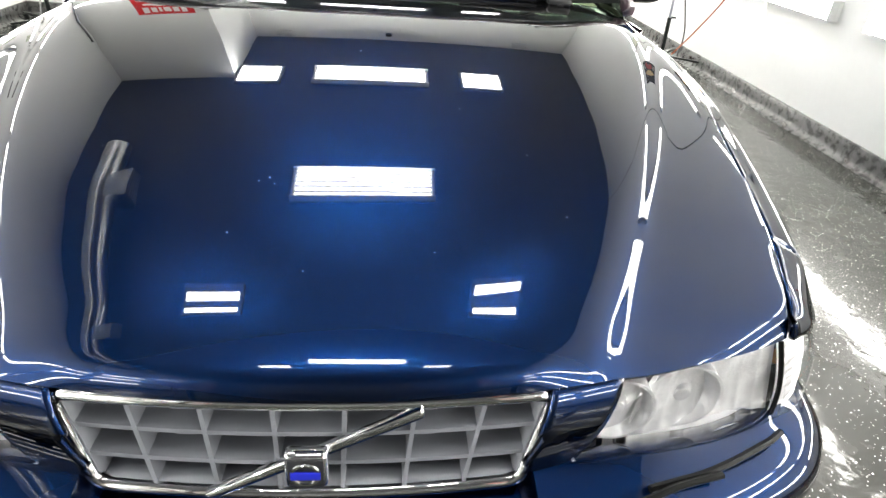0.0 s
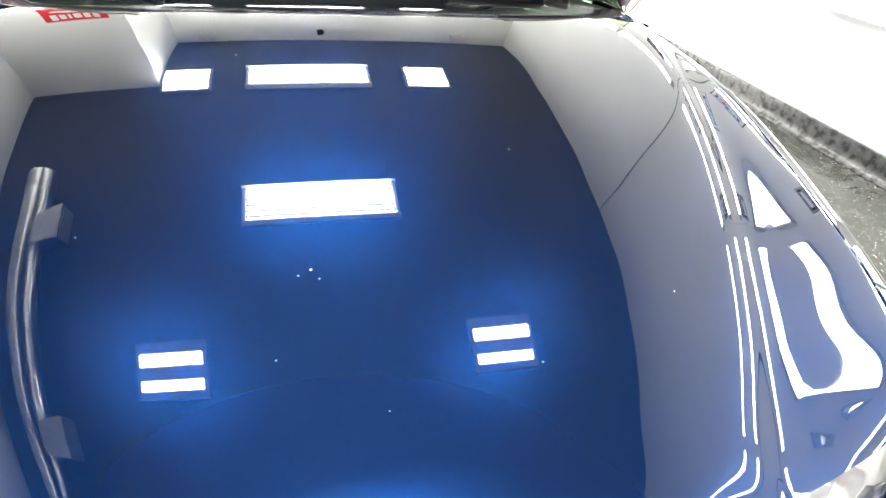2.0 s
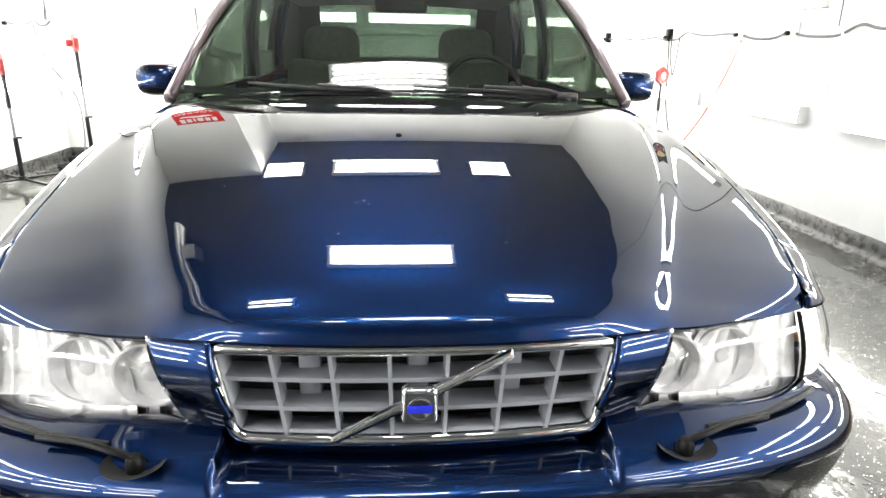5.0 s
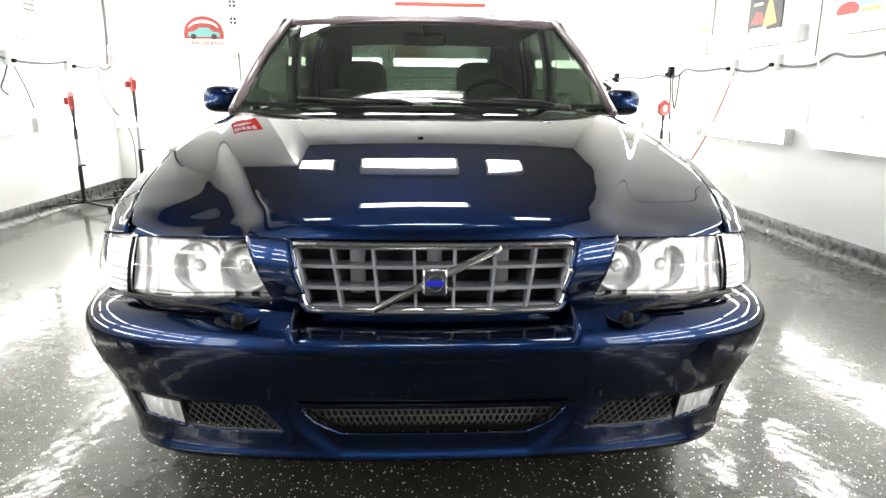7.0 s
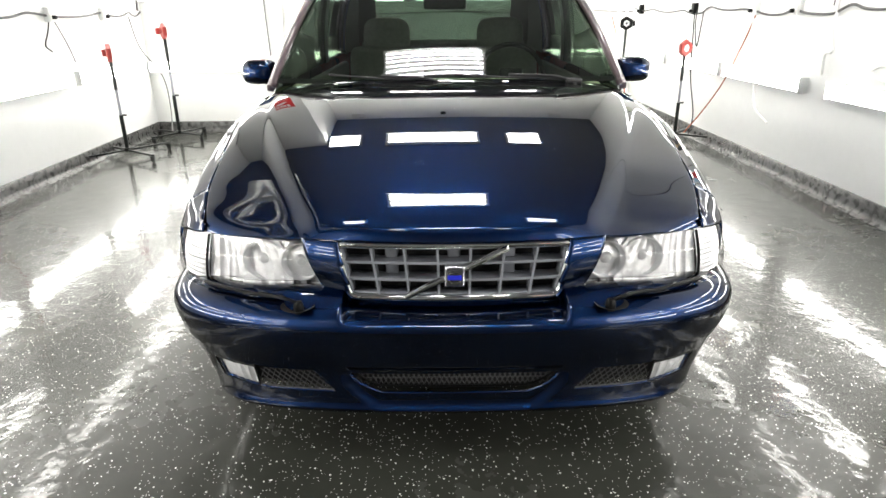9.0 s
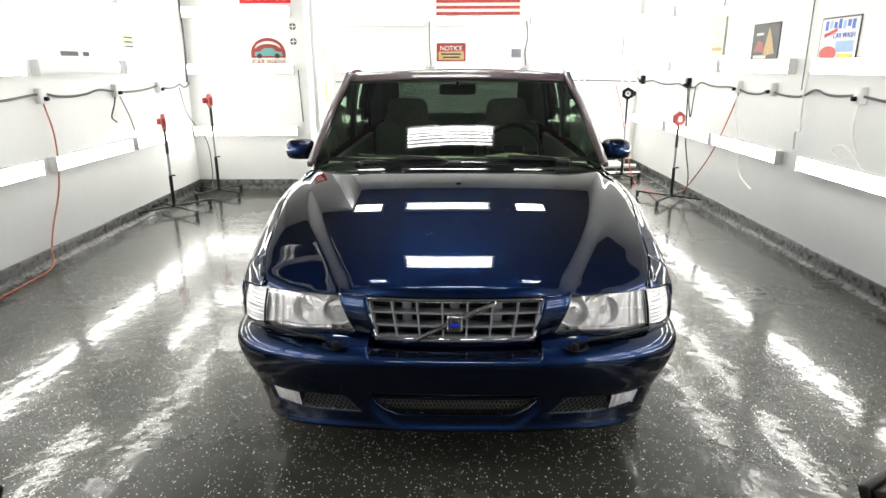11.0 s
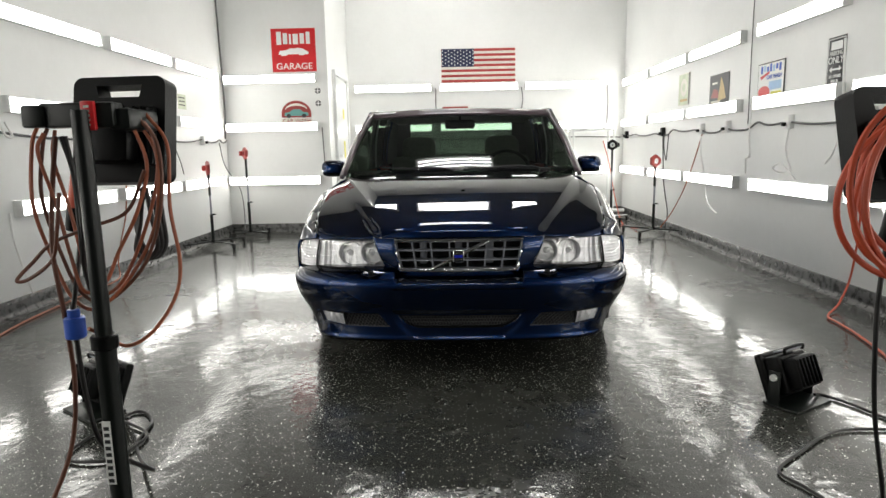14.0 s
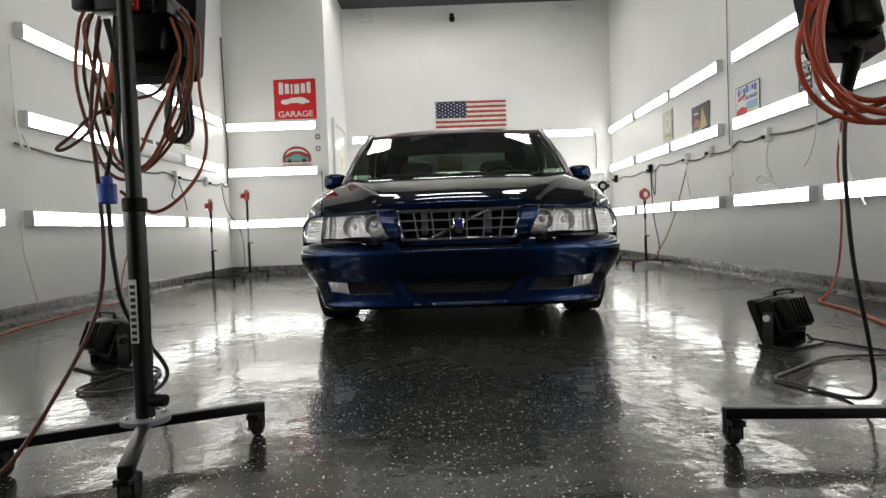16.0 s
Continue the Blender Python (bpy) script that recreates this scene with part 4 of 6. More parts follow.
for s in (-1, 1):
    hl = Soup().grid(lambda u, v: head(s, u, v), 30, 12).make("headlight", LENS, CAR, "clear headlight with bright fluted reflectors", angle=60)
    Soup().grid(lambda u, v: head(s, lerp(0.36, 0.99, u), lerp(0.0, 0.98, v), 0.030 * (1 - 0.7 * ease(0.7, 1, u)) + 0.0018 * abs(math.sin(9 * math.pi * u)) + 0.012 * math.sin(math.pi * v)), 90, 10).make("fluted_reflector", REFLECTOR, hl)
    Soup().grid(lambda u, v: head(s, lerp(0.0, 0.37, u), v, 0.045), 10, 8).make("inner_bezel", REFLECTOR, hl)
    Soup().grid(lambda u, v: head(s, lerp(0.02, 0.99, u), 0.0, lerp(0.003, 0.045, v)) + Vector((0, 0, 0.0015)), 30, 2).make("lower_bezel", REFLECTOR, hl)
    for u, r in ((0.27, 1.0), (0.56, 1.06)):
        c = head(s, u, 0.47, 0.040)
        Soup().lathe([(0.012 * r, 0.045), (0.03 * r, 0.036), (0.046 * r, 0.014), (0.052 * r, -0.008), (0.056 * r, -0.008), (0.056 * r, 0.04)], 32, Matrix.Translation(c) @ pose(0, 0, 0, -90)).make("lamp_bowl", BOWL, hl)
        Soup().lathe([(0, -0.004), (0.012, -0.002), (0.02, 0.012), (0.024, 0.03)], 24, Matrix.Translation(c) @ pose(0, 0, 0, -90)).make("bulb_cap", BOWL, hl)
    Soup().tube([head(s, 1.0, k / 8) + Vector((s * 0.003, 0.001, 0)) for k in range(9)], 0.0042, 6).make("seal", BLACK, hl)
    cl = Soup().grid(lambda u, v: corner_lamp(s, u, v), 16, 12).make("corner_lamp", LENS, CAR, "clear wraparound corner lamp", angle=60)
    Soup().grid(lambda u, v: Vector((s * -0.010, 0.012, 0)) + corner_lamp(s, u, v, 0.008 * ease(0, 0.35, u) * abs(math.sin(9 * math.pi * v))), 8, 40).make("reflector", REFLECTOR, cl)
    for z in (0.555, 0.615):
        Soup().lathe([(0, 0), (0.010, 0.004), (0.013, 0.016)], 16, pose(s * 0.745, 0.225, z, -90)).make("bulb", AMBER if z < 0.6 else REFLECTOR, cl)
    # headlight wiper, its pivot in a dark pocket of the bumper's shelf
    hw = new("headlight_wiper")
    hw.parent = CAR
    Soup().grid(lambda u, v: (s * (0.418 + 0.046 * v * math.cos(2 * math.pi * u)), -0.010 + 0.040 * v * math.sin(2 * math.pi * u), 0.4935 - 0.014 * (1 - v * v) - 0.06 * max(0.0, -0.04 * v * math.sin(2 * math.pi * u) - 0.004)), 28, 4).make("pocket", DARK, hw)
    Soup().tube(smooth([(s * 0.415, -0.012, 0.500), (s * 0.45, -0.008, 0.512), (s * 0.50, 0.010, 0.516), (s * 0.57, 0.030, 0.513)], 14), 0.0055, 8).make("arm", BLACK, hw)
    Soup().tube(smooth([(s * 0.46, 0.012, 0.507), (s * 0.56, 0.040, 0.509), (s * 0.66, 0.085, 0.512), (s * 0.70, 0.110, 0.512)], 14), 0.0060, 6).make("blade", BLACK, hw)
    Soup().lathe([(0, 0.012), (0.010, 0.010), (0.014, 0.0), (0.014, -0.02)], 18, pose(s * 0.415, -0.012, 0.494)).make("pivot", BLACK, hw)

# cowl and wipers
Soup().grid(lambda u, v: (lerp(-0.64, 0.64, u), hood_rear(lerp(-0.64, 0.64, u)) + lerp(-0.02, 0.10, v), hood_z(lerp(-0.64, 0.64, u), hood_rear(lerp(-0.64, 0.64, u)) - 0.01) - 0.030 + 0.022 * v), 30, 3).make("cowl", RUBBER, CAR, thick=0.01)
for x0, x1 in ((0.0, -0.54), (0.58, 0.03)):
    wp = new("wiper")
    wp.parent = CAR

    def on_screen(x, v, lift):
        return screen_point(0.5 + 0.5 * x / 0.80, v) + Vector((0, -0.45, 0.9)) * lift
    base, tip = on_screen(x0, -0.018, 0.008), on_screen(x1, 0.045, 0.010)
    Soup().tube(smooth([base + Vector((0, -0.03, -0.012)), base.lerp(tip, 0.16) + Vector((0, -0.004, 0.016)), base.lerp(tip, 0.55) + Vector((0, 0, 0.012))], 16), 0.007, 8).make("arm", WIPER, wp)
    Soup().tube([on_screen(lerp(x0 - 0.02, x1, i / 12), lerp(0.0, 0.045, i / 12), 0.008) for i in range(13)], 0.0052, 6).make("blade", WIPER, wp)
    Soup().box((0, 0, 0), (0.075, 0.035, 0.026), 0.011, Matrix.Translation(base + Vector((-0.01, -0.014, 0.002))), seg=3).make("pivot", WIPER, wp)

# wheels
for y in AXLES:
    for s in (-1, 1):
        ty = Soup().lathe([(0.20, -0.09), (0.28, -0.105), (0.305, -0.095), (0.312, -0.05), (0.312, 0.05), (0.305, 0.095), (0.28, 0.105), (0.20, 0.09)], 48, pose(s * 0.765, y, 0.312, 0, 90)).make("wheel", RUBBER, CAR, "black tyre on an alloy wheel")
        rim_soup = Soup().lathe([(0.205, 0.095), (0.20, 0.06), (0.19, 0.05)], 40, pose(s * 0.765, y, 0.312, 0, s * 90))
        for k in range(5):
            rim_soup.box((0.10, 0, 0.07), (0.20, 0.05, 0.02), 0.006, pose(s * 0.765, y, 0.312, 0, s * 90) @ pose(0, 0, 0, 0, 0, 72 * k))
        rim_soup.make("rim", ALLOY, ty)

# cabin
Soup().grid(lambda u, v: (lerp(-0.74, 0.74, u), lerp(1.50, 2.02, v), 0.86 + 0.055 * math.sin(math.pi * min(1, 0.25 + v)) - 0.02 * abs(lerp(-1, 1, u)) + 0.035 * math.exp(-((lerp(-0.74, 0.74, u) - 0.36) / 0.18) ** 2) * ease(0.3, 0.8, v)), 40, 14).make("dashboard", DASH, CAR, thick=0.03, angle=60)
Soup().box((0, 2.0, 0.66), (1.48, 0.06, 0.40), 0.02).make("dash_front", DASH, CAR)
Soup().box((0, 2.9, 0.30), (1.5, 2.2, 0.06)).make("cabin_floor", CLOTH, CAR)
st = new("steering_wheel")
st.parent = CAR
SW = pose(0.37, 2.13, 0.875, 66)
Soup().tube([SW @ Vector((0.185 * math.cos(2 * math.pi * i / 40), 0.185 * math.sin(2 * math.pi * i / 40), 0)) for i in range(40)], 0.014, 8, loop=True).make("rim", BLACK, st)
Soup().box((0, 0, -0.01), (0.14, 0.10, 0.05), 0.02, SW).box((0.10, 0, -0.005), (0.12, 0.03, 0.012), 0.004, SW).box((-0.10, 0, -0.005), (0.12, 0.03, 0.012), 0.004, SW).make("hub", BLACK, st)


def seat(x, y):
    sp = new("seat")
    sp.parent = CAR
    Soup().box((x, y + 0.02, 0.46), (0.50, 0.52, 0.16), 0.06, seg=3).make("cushion", CLOTH, sp)
    Soup().box((0, 0, 0), (0.50, 0.13, 0.60), 0.06, pose(x, y + 0.36, 0.715, -16), seg=3).make("backrest", CLOTH, sp)
    hr = Matrix.Translation((x, y + 0.46, 1.066)) @ pose(0, 0, 0, -10)
    def pillow(u, v):
        a, b = 2 * math.pi * u, math.pi * (v - 0.5)
        f = lambda c, e: math.copysign(abs(c) ** e, c)
        return hr @ Vector((0.158 * f(math.cos(a), 0.7) * f(math.cos(b), 0.45), 0.06 * f(math.sin(a), 0.7) * f(math.cos(b), 0.45), 0.118 * f(math.sin(b), 0.7)))
    Soup().grid(pillow, 28, 16).make("headrest", CLOTH, sp)
    for d in (-0.06, 0.06):
        Soup().cyl((x + d, y + 0.45, 0.945), (x + d, y + 0.455, 1.01), 0.007).make("post", CHROME, sp)


seat(-0.39, 2.50)
seat(0.38, 2.50)
Soup().box((0, 3.45, 0.47), (1.34, 0.5, 0.18), 0.06, seg=3).make("rear_bench", CLOTH, CAR)
Soup().box((0, 0, 0), (1.34, 0.14, 0.56), 0.06, pose(0, 3.76, 0.74, -18), seg=3).make("rear_backrest", CLOTH, CAR)
Soup().box((0, 3.98, 0.935), (1.36, 0.36, 0.03), 0.01).make("parcel_shelf", CLOTH, CAR)
for s in (-1, 1):
    Soup().box((s * 0.76, 2.55, 0.62), (0.05, 1.9, 0.5), 0.02).make("door_card", CLOTH, CAR)
rm = Soup().box((0, 2.36, 1.268), (0.25, 0.03, 0.072), 0.02, seg=3).make("rear_view_mirror", BLACK, CAR)
Soup().cyl((0, 2.35, 1.29), (0, 2.28, 1.335), 0.01).make("stalk", BLACK, rm)


# dust on the bonnet
specks = Soup()
for x, y, r in ((-0.095, 0.375, 0.003), (-0.135, 0.252, 0.0018), (0.372, 0.316, 0.0018), (-0.110, 0.367, 0.002), (-0.085, 0.360, 0.0015), (0.16, 0.222, 0.0015), (-0.217, 0.935, 0.0018), (0.22, 0.61, 0.0018), (0.02, 0.85, 0.002), (-0.38, 0.46, 0.0015), (0.33, 0.47, 0.0013), (-0.02, 0.18, 0.0013)):
    r *= 0.6
    specks.lathe([(0.0, r * 0.35), (r * 0.7, r * 0.25), (r, 0.0)], 7, Matrix.Translation((x, y, hood_z(x, y) + 0.0003)))
tagged(specks.make("dust_specks", CREAM), "small pale dust specks on the polished bonnet", "dust", kind="stuff")

# ---- things on the walls ----


def letters(body, size, m, material, parent, name="lettering", squeeze=1.0):
    """Raised lettering that faces local -y, centred."""
    c = bpy.data.curves.new(name, "FONT")
    c.body, c.size, c.extrude, c.align_x, c.align_y = body, size, 0.0012, "CENTER", "CENTER"
    tmp = bpy.data.objects.new("tmp", c)
    me = bpy.data.meshes.new_from_object(tmp)
    bpy.data.objects.remove(tmp)
    me.materials.clear()
    me.materials.append(material)
    ob = new(name, me)
    ob.parent = parent
    ob.matrix_basis = m @ pose(0, 0, 0, 90) @ Matrix.Diagonal((squeeze, 1, 1, 1))
    return ob


def plate(parent, name, x, z, w, h, d0, th, material, bevel=0.0):
    return Soup().box((x, -d0 - th / 2, z), (w, th, h), bevel).make(name, material, parent)


def ring_outline(cx, cz, rx, rz, a0, a1, n=24):
    return [(cx + rx * math.cos(radians(lerp(a0, a1, i / n))), cz + rz * math.sin(radians(lerp(a0, a1, i / n)))) for i in range(n + 1)]


# red garage sign on the nook wall
SG = thing("garage_sign", at(-2.06, NOOK, 2.365) @ Matrix.Diagonal((1.03, 1, 1.07, 1)), "square red enamel garage sign with a white car on the wall", "sign")
plate(SG, "backing", 0, 0, 0.575, 0.525, 0.0, 0.006, WHITE)
plate(SG, "red_field", 0, 0, 0.555, 0.505, 0.006, 0.003, RED)
x = -0.21
for k, (w, h) in enumerate(((0.06, 0.15), (0.055, 0.125), (0.025, 0.12), (0.065, 0.12), (0.055, 0.12), (0.05, 0.14))):
    plate(SG, "bar", x + w / 2, 0.125 + 0.006 * abs(k - 2.5), w, h, 0.009, 0.0015, WHITE)
    x += w + 0.022
car_out = [(-0.19, -0.045), (-0.175, -0.005), (-0.10, 0.0), (-0.04, 0.022), (0.02, 0.02), (0.05, 0.028), (0.12, 0.015), (0.19, -0.03), (0.18, -0.05), (0.14, -0.05), (0.12, -0.062), (0.08, -0.062), (0.06, -0.048), (-0.07, -0.048), (-0.10, -0.064), (-0.15, -0.064), (-0.165, -0.05)]
Soup().slab(car_out, -0.0015, pose(0, -0.009, 0)).make("car_shape", WHITE, SG)
letters("GARAGE", 0.105, pose(0, -0.0105, -0.19), WHITE, SG, squeeze=1.12)

# round-topped car wash sign
SW2 = thing("car_wash_sign", at(-2.07, NOOK, 1.545), "round-topped red car wash sign with a pale green car", "sign")
Soup().slab(ring_outline(0, 0.02, 0.195, 0.165, 0, 180) + [(-0.195, -0.03), (0.195, -0.03)], -0.006).make("board", DARK_RED, SW2)
Soup().slab(ring_outline(0, 0.045, 0.155, 0.105, 20, 160, 16) + ring_outline(0, 0.05, 0.15, 0.07, 160, 20, 16), -0.002, pose(0, -0.006, 0)).make("script_bar", CREAM, SW2)
Soup().slab([(-0.155, -0.01), (-0.15, 0.03), (-0.09, 0.04), (-0.04, 0.075), (0.05, 0.075), (0.09, 0.04), (0.155, 0.03), (0.16, -0.01)], -0.003, pose(0, -0.0065, 0)).make("car_shape", TEAL, SW2)
for dx in (-0.1, 0.1):
    Soup().lathe([(0, 0.002), (0.026, 0.002), (0.028, 0)], 16, pose(dx, -0.0095, -0.01, 90)).make("wheel_shape", INK, SW2)
plate(SW2, "ribbon", 0, -0.075, 0.40, 0.075, 0.0, 0.006, CREAM)
letters("CAR WASH", 0.072, pose(0, -0.0075, -0.078), DARK_RED, SW2)

for z in (1.87, 1.71):
    tr = thing("small_sign", at(-1.775, NOOK, z), "small white triangular sign with a dark emblem", "sign", "small triangle signs")
    Soup().slab([(-0.075, -0.06), (0.075, -0.06), (0.0, 0.075)], -0.004).make("plate", WHITE, tr)
    Soup().lathe([(0, 0.002), (0.036, 0.002), (0.038, 0)], 18, pose(0, -0.004, -0.02, 90)).make("emblem", INK, tr)
    plate(tr, "bar", 0, -0.02, 0.07, 0.012, 0.0062, 0.001, WHITE)
    plate(tr, "bar", 0, -0.02, 0.012, 0.07, 0.0062, 0.0012, WHITE)

# flag board
FG = thing("flag_board", at(0.385, BACK, 2.335), "wooden flag board with red stripes and navy star field", "flag")
for i in range(13):
    hh = 0.50 / 13
    plate(FG, "stripe", 0, 0.25 - hh * (i + 0.5), 1.14, hh - 0.002, 0.0, 0.018, FLAG_RED if i % 2 == 0 else CREAM, 0.002)
plate(FG, "star_field", -0.315, 0.25 - 0.135, 0.50, 0.268, 0.018, 0.004, NAVY)
star = [(math.sin(math.pi * k / 5) * (0.0145 if k % 2 == 0 else 0.006), math.cos(math.pi * k / 5) * (0.0145 if k % 2 == 0 else 0.006)) for k in range(10)]
star_me = None
for r in range(9):
    for c in range(6 if r % 2 == 0 else 5):
        sx, sz = -0.55 + 0.094 * c + (0.047 if r % 2 else 0), 0.25 - 0.028 - 0.0268 * r
        if star_me is None:
            so = Soup().slab(star, -0.001).make("star", WHITE, FG, m=pose(sx, -0.022, sz))
            star_me = so.data
        else:
            so = new("star", star_me)
            so.parent = FG
            so.matrix_basis = pose(sx, -0.022, sz)

# notice sign and wall box
NT = thing("notice_sign", at(0.02, BACK, 1.60), "red framed notice sign with white lettering", "sign")
plate(NT, "frame", 0, 0, 0.40, 0.24, 0, 0.008, DARK_RED, 0.003)
plate(NT, "panel", 0, -0.045, 0.35, 0.11, 0.008, 0.002, TAN)
plate(NT, "heading", 0, 0.05, 0.35, 0.085, 0.008, 0.002, DARK_RED)
letters("NOTICE", 0.085, pose(0, -0.012, 0.05), WHITE, NT)
for k in range(2):
    plate(NT, "bar", 0, -0.025 - 0.042 * k, 0.28 - 0.05 * k, 0.02, 0.010, 0.001, INK)
SB = thing("switch_box", at(0.915, BACK, 1.585), "white electrical switch box on the wall", "switch box")
plate(SB, "box", 0, 0, 0.16, 0.14, 0, 0.06, WHITE_METAL, 0.006)
plate(SB, "cover", 0, 0, 0.13, 0.11, 0.06, 0.004, GREY_PLASTIC, 0.001)
SC = thing("security_camera", at(0.13, BACK, 3.885), "small dark security camera on a wall bracket", "camera")
Soup().box((0, -0.02, 0.05), (0.07, 0.04, 0.10), 0.01).make("bracket", BLACK, SC)
Soup().cyl((0, -0.03, 0), (0, -0.19, -0.04), 0.045, 18).make("body", BLACK, SC)
for x in (-1.25, 1.95):
    EM = thing("emergency_light", at(x, BACK, 3.95), "small white emergency light high on the wall", "light", "emergency lights")
    plate(EM, "body", 0, 0, 0.20, 0.12, 0, 0.06, WHITE_METAL, 0.01)
    for d in (-0.06, 0.06):
        Soup().lathe([(0, 0.03), (0.04, 0.03), (0.045, 0)], 16, pose(d, -0.06, 0.03, 90)).make("lamp", LENS, EM)

# posters on the long wall


def poster(y, z, w, h, label, field, frame_material=INK):
    t = thing("wall_poster", at(RIGHT, y, z, -90), label, "poster", "posters on the wall")
    plate(t, "panel", 0, 0, w, h, 0, 0.006, frame_material, 0.002)
    plate(t, "print", 0, 0, w - 0.02, h - 0.02, 0.006, 0.001, field)
    return t


p1 = poster(4.48, 1.69, 0.34, 0.36, "pale green tin poster with a figure-free print", PALE_GREEN, CREAM)
p1["label"] = "pale green tin poster with a faded round print"
Soup().lathe([(0.05, 0), (0.05, 0.001), (0.10, 0.001), (0.10, 0)], 24, pose(0, -0.007, 0.02, 90)).make("round_print", CREAM, p1)
plate(p1, "bar", 0, -0.12, 0.22, 0.03, 0.007, 0.001, TAN)
plate(p1, "dark_edge", 0.155, 0, 0.025, 0.35, 0.007, 0.001, INK)
p2 = poster(3.52, 1.60, 0.46, 0.31, "dark tin poster with an orange and gold picture", INK)
Soup().slab([(-0.02, -0.11), (0.05, 0.12), (0.10, 0.05), (0.17, -0.09)], -0.001, pose(0, -0.007, 0)).make("gold_shape", TAN, p2)
Soup().slab([(-0.19, -0.07), (-0.12, 0.02), (-0.03, 0.0), (0.0, -0.08)], -0.001, pose(0, -0.0072, 0)).make("red_shape", DARK_RED, p2)
plate(p2, "bar", -0.07, -0.115, 0.22, 0.025, 0.007, 0.001, CREAM)
plate(p2, "bar", -0.10, 0.07, 0.12, 0.02, 0.007, 0.001, CREAM)
p3 = poster(2.50, 1.585, 0.44, 0.30, "white car wash poster with blue and red lettering", WHITE)
plate(p3, "sky_print", 0.08, -0.045, 0.20, 0.07, 0.007, 0.0008, SKYBLUE)
for k in range(7):
    plate(p3, "bar", -0.15 + 0.05 * k, 0.095 + 0.008 * (k % 2), 0.034, 0.062 - 0.01 * (k % 3), 0.007, 0.0012, (BLUE, SKYBLUE, BLUE)[k % 3])
Soup().slab([(-0.17, 0.04), (-0.02, 0.075), (-0.02, 0.055), (-0.16, 0.015)], -0.0012, pose(0, -0.0082, 0)).make("red_stroke", RED, p3)
letters("CAR WASH", 0.048, pose(0.06, -0.009, 0.025), BLUE, p3)
Soup().slab(ring_outline(-0.10, -0.09, 0.10, 0.05, 0, 360, 20)[:-1], -0.001, pose(0, -0.008, 0)).make("red_shape", RED, p3)
plate(p3, "bar", 0.10, -0.11, 0.16, 0.03, 0.008, 0.001, YELLOW)
p4 = thing("parking_sign", at(RIGHT, 1.61, 1.60, -90) @ Matrix.Diagonal((0.76, 1, 0.80, 1)), "tall black parking sign with a white border and arrow", "sign")
plate(p4, "plate", 0, 0, 0.27, 0.46, 0, 0.005, INK, 0.002)
for sx in (-1, 1):
    plate(p4, "border", sx * 0.122, 0, 0.006, 0.43, 0.005, 0.001, WHITE)
    plate(p4, "border", 0, sx * 0.212, 0.238, 0.006, 0.005, 0.001, WHITE)
plate(p4, "bar", 0, 0.155, 0.17, 0.07, 0.005, 0.001, WHITE)
letters("PARKING", 0.055, pose(0, -0.0065, 0.088), WHITE, p4, squeeze=0.85)
letters("ONLY", 0.085, pose(0, -0.0065, 0.03), WHITE, p4)
Soup().slab([(-0.09, -0.045), (-0.055, -0.02), (-0.055, -0.037), (0.055, -0.037), (0.055, -0.02), (0.09, -0.045), (0.055, -0.07), (0.055, -0.053), (-0.055, -0.053), (-0.055, -0.07)], -0.001, pose(0, -0.005, 0)).make("arrow", WHITE, p4)
for k, line in enumerate(("ALL OTHERS", "WILL BE", "TOWED")):
    letters(line, 0.038, pose(0, -0.0065, -0.105 - 0.04 * k), WHITE, p4, squeeze=0.82)

# small papers on the opposite wall
PP = thing("wall_label", at(LEFT, 4.11, 1.64, 90), "small pale paper label on the wall", "label")
plate(PP, "paper", 0, 0, 0.21, 0.16, 0, 0.002, PALE_GREEN)
for k in range(3):
    plate(PP, "bar", 0, 0.045 - 0.04 * k, 0.15, 0.012, 0.002, 0.0008, INK)
WT = thing("wall_lettering", at(LEFT, 3.2, 1.525, 90), "small dark lettering strip on the wall", "lettering")
plate(WT, "bar", -0.06, 0, 0.24, 0.035, 0, 0.0015, INK)
plate(WT, "bar", 0.17, 0, 0.09, 0.035, 0, 0.0015, INK)

# door in the side of the boxed-in corner
DR = tagged(new("door_1"), "white painted door with a yellow strip", "door", kind="structure")
DR.matrix_basis = at(STEP_X, 6.25, 0, 90)
Soup().box((0, -0.012, 1.04), (0.86, 0.02, 2.04), 0.004).make("leaf", WHITE_METAL, DR)
for sx in (-1, 1):
    Soup().box((sx * 0.475, -0.02, 1.06), (0.07, 0.04, 2.12), 0.006).make("jamb", WHITE_METAL, DR)
Soup().box((0, -0.02, 2.13), (1.02, 0.04, 0.07), 0.006).make("head", WHITE_METAL, DR)
for z, h in ((1.60, 0.14), (1.09, 0.24)):
    Soup().box((0.10, -0.024, z), (0.10, 0.004, h), 0.001).make("yellow_label", YELLOW, DR)
Soup().cyl((-0.36, -0.022, 1.0), (-0.36, -0.075, 1.0), 0.022, 16).make("knob", CHROME, DR)

# ---- cords and outlets ----


def cord(name, pts, r, material, label, m=None, n=48, group=""):
    ob = Soup().tube(smooth(pts, n), r, 8).make(name, material, m=m)
    return tagged(ob, label, "cable", group)


def sagging(a, b, x, z, sag):
    return [(x, lerp(a, b, k / 4), z - sag * (1 - (2 * k / 4 - 1) ** 2)) for k in range(4)]


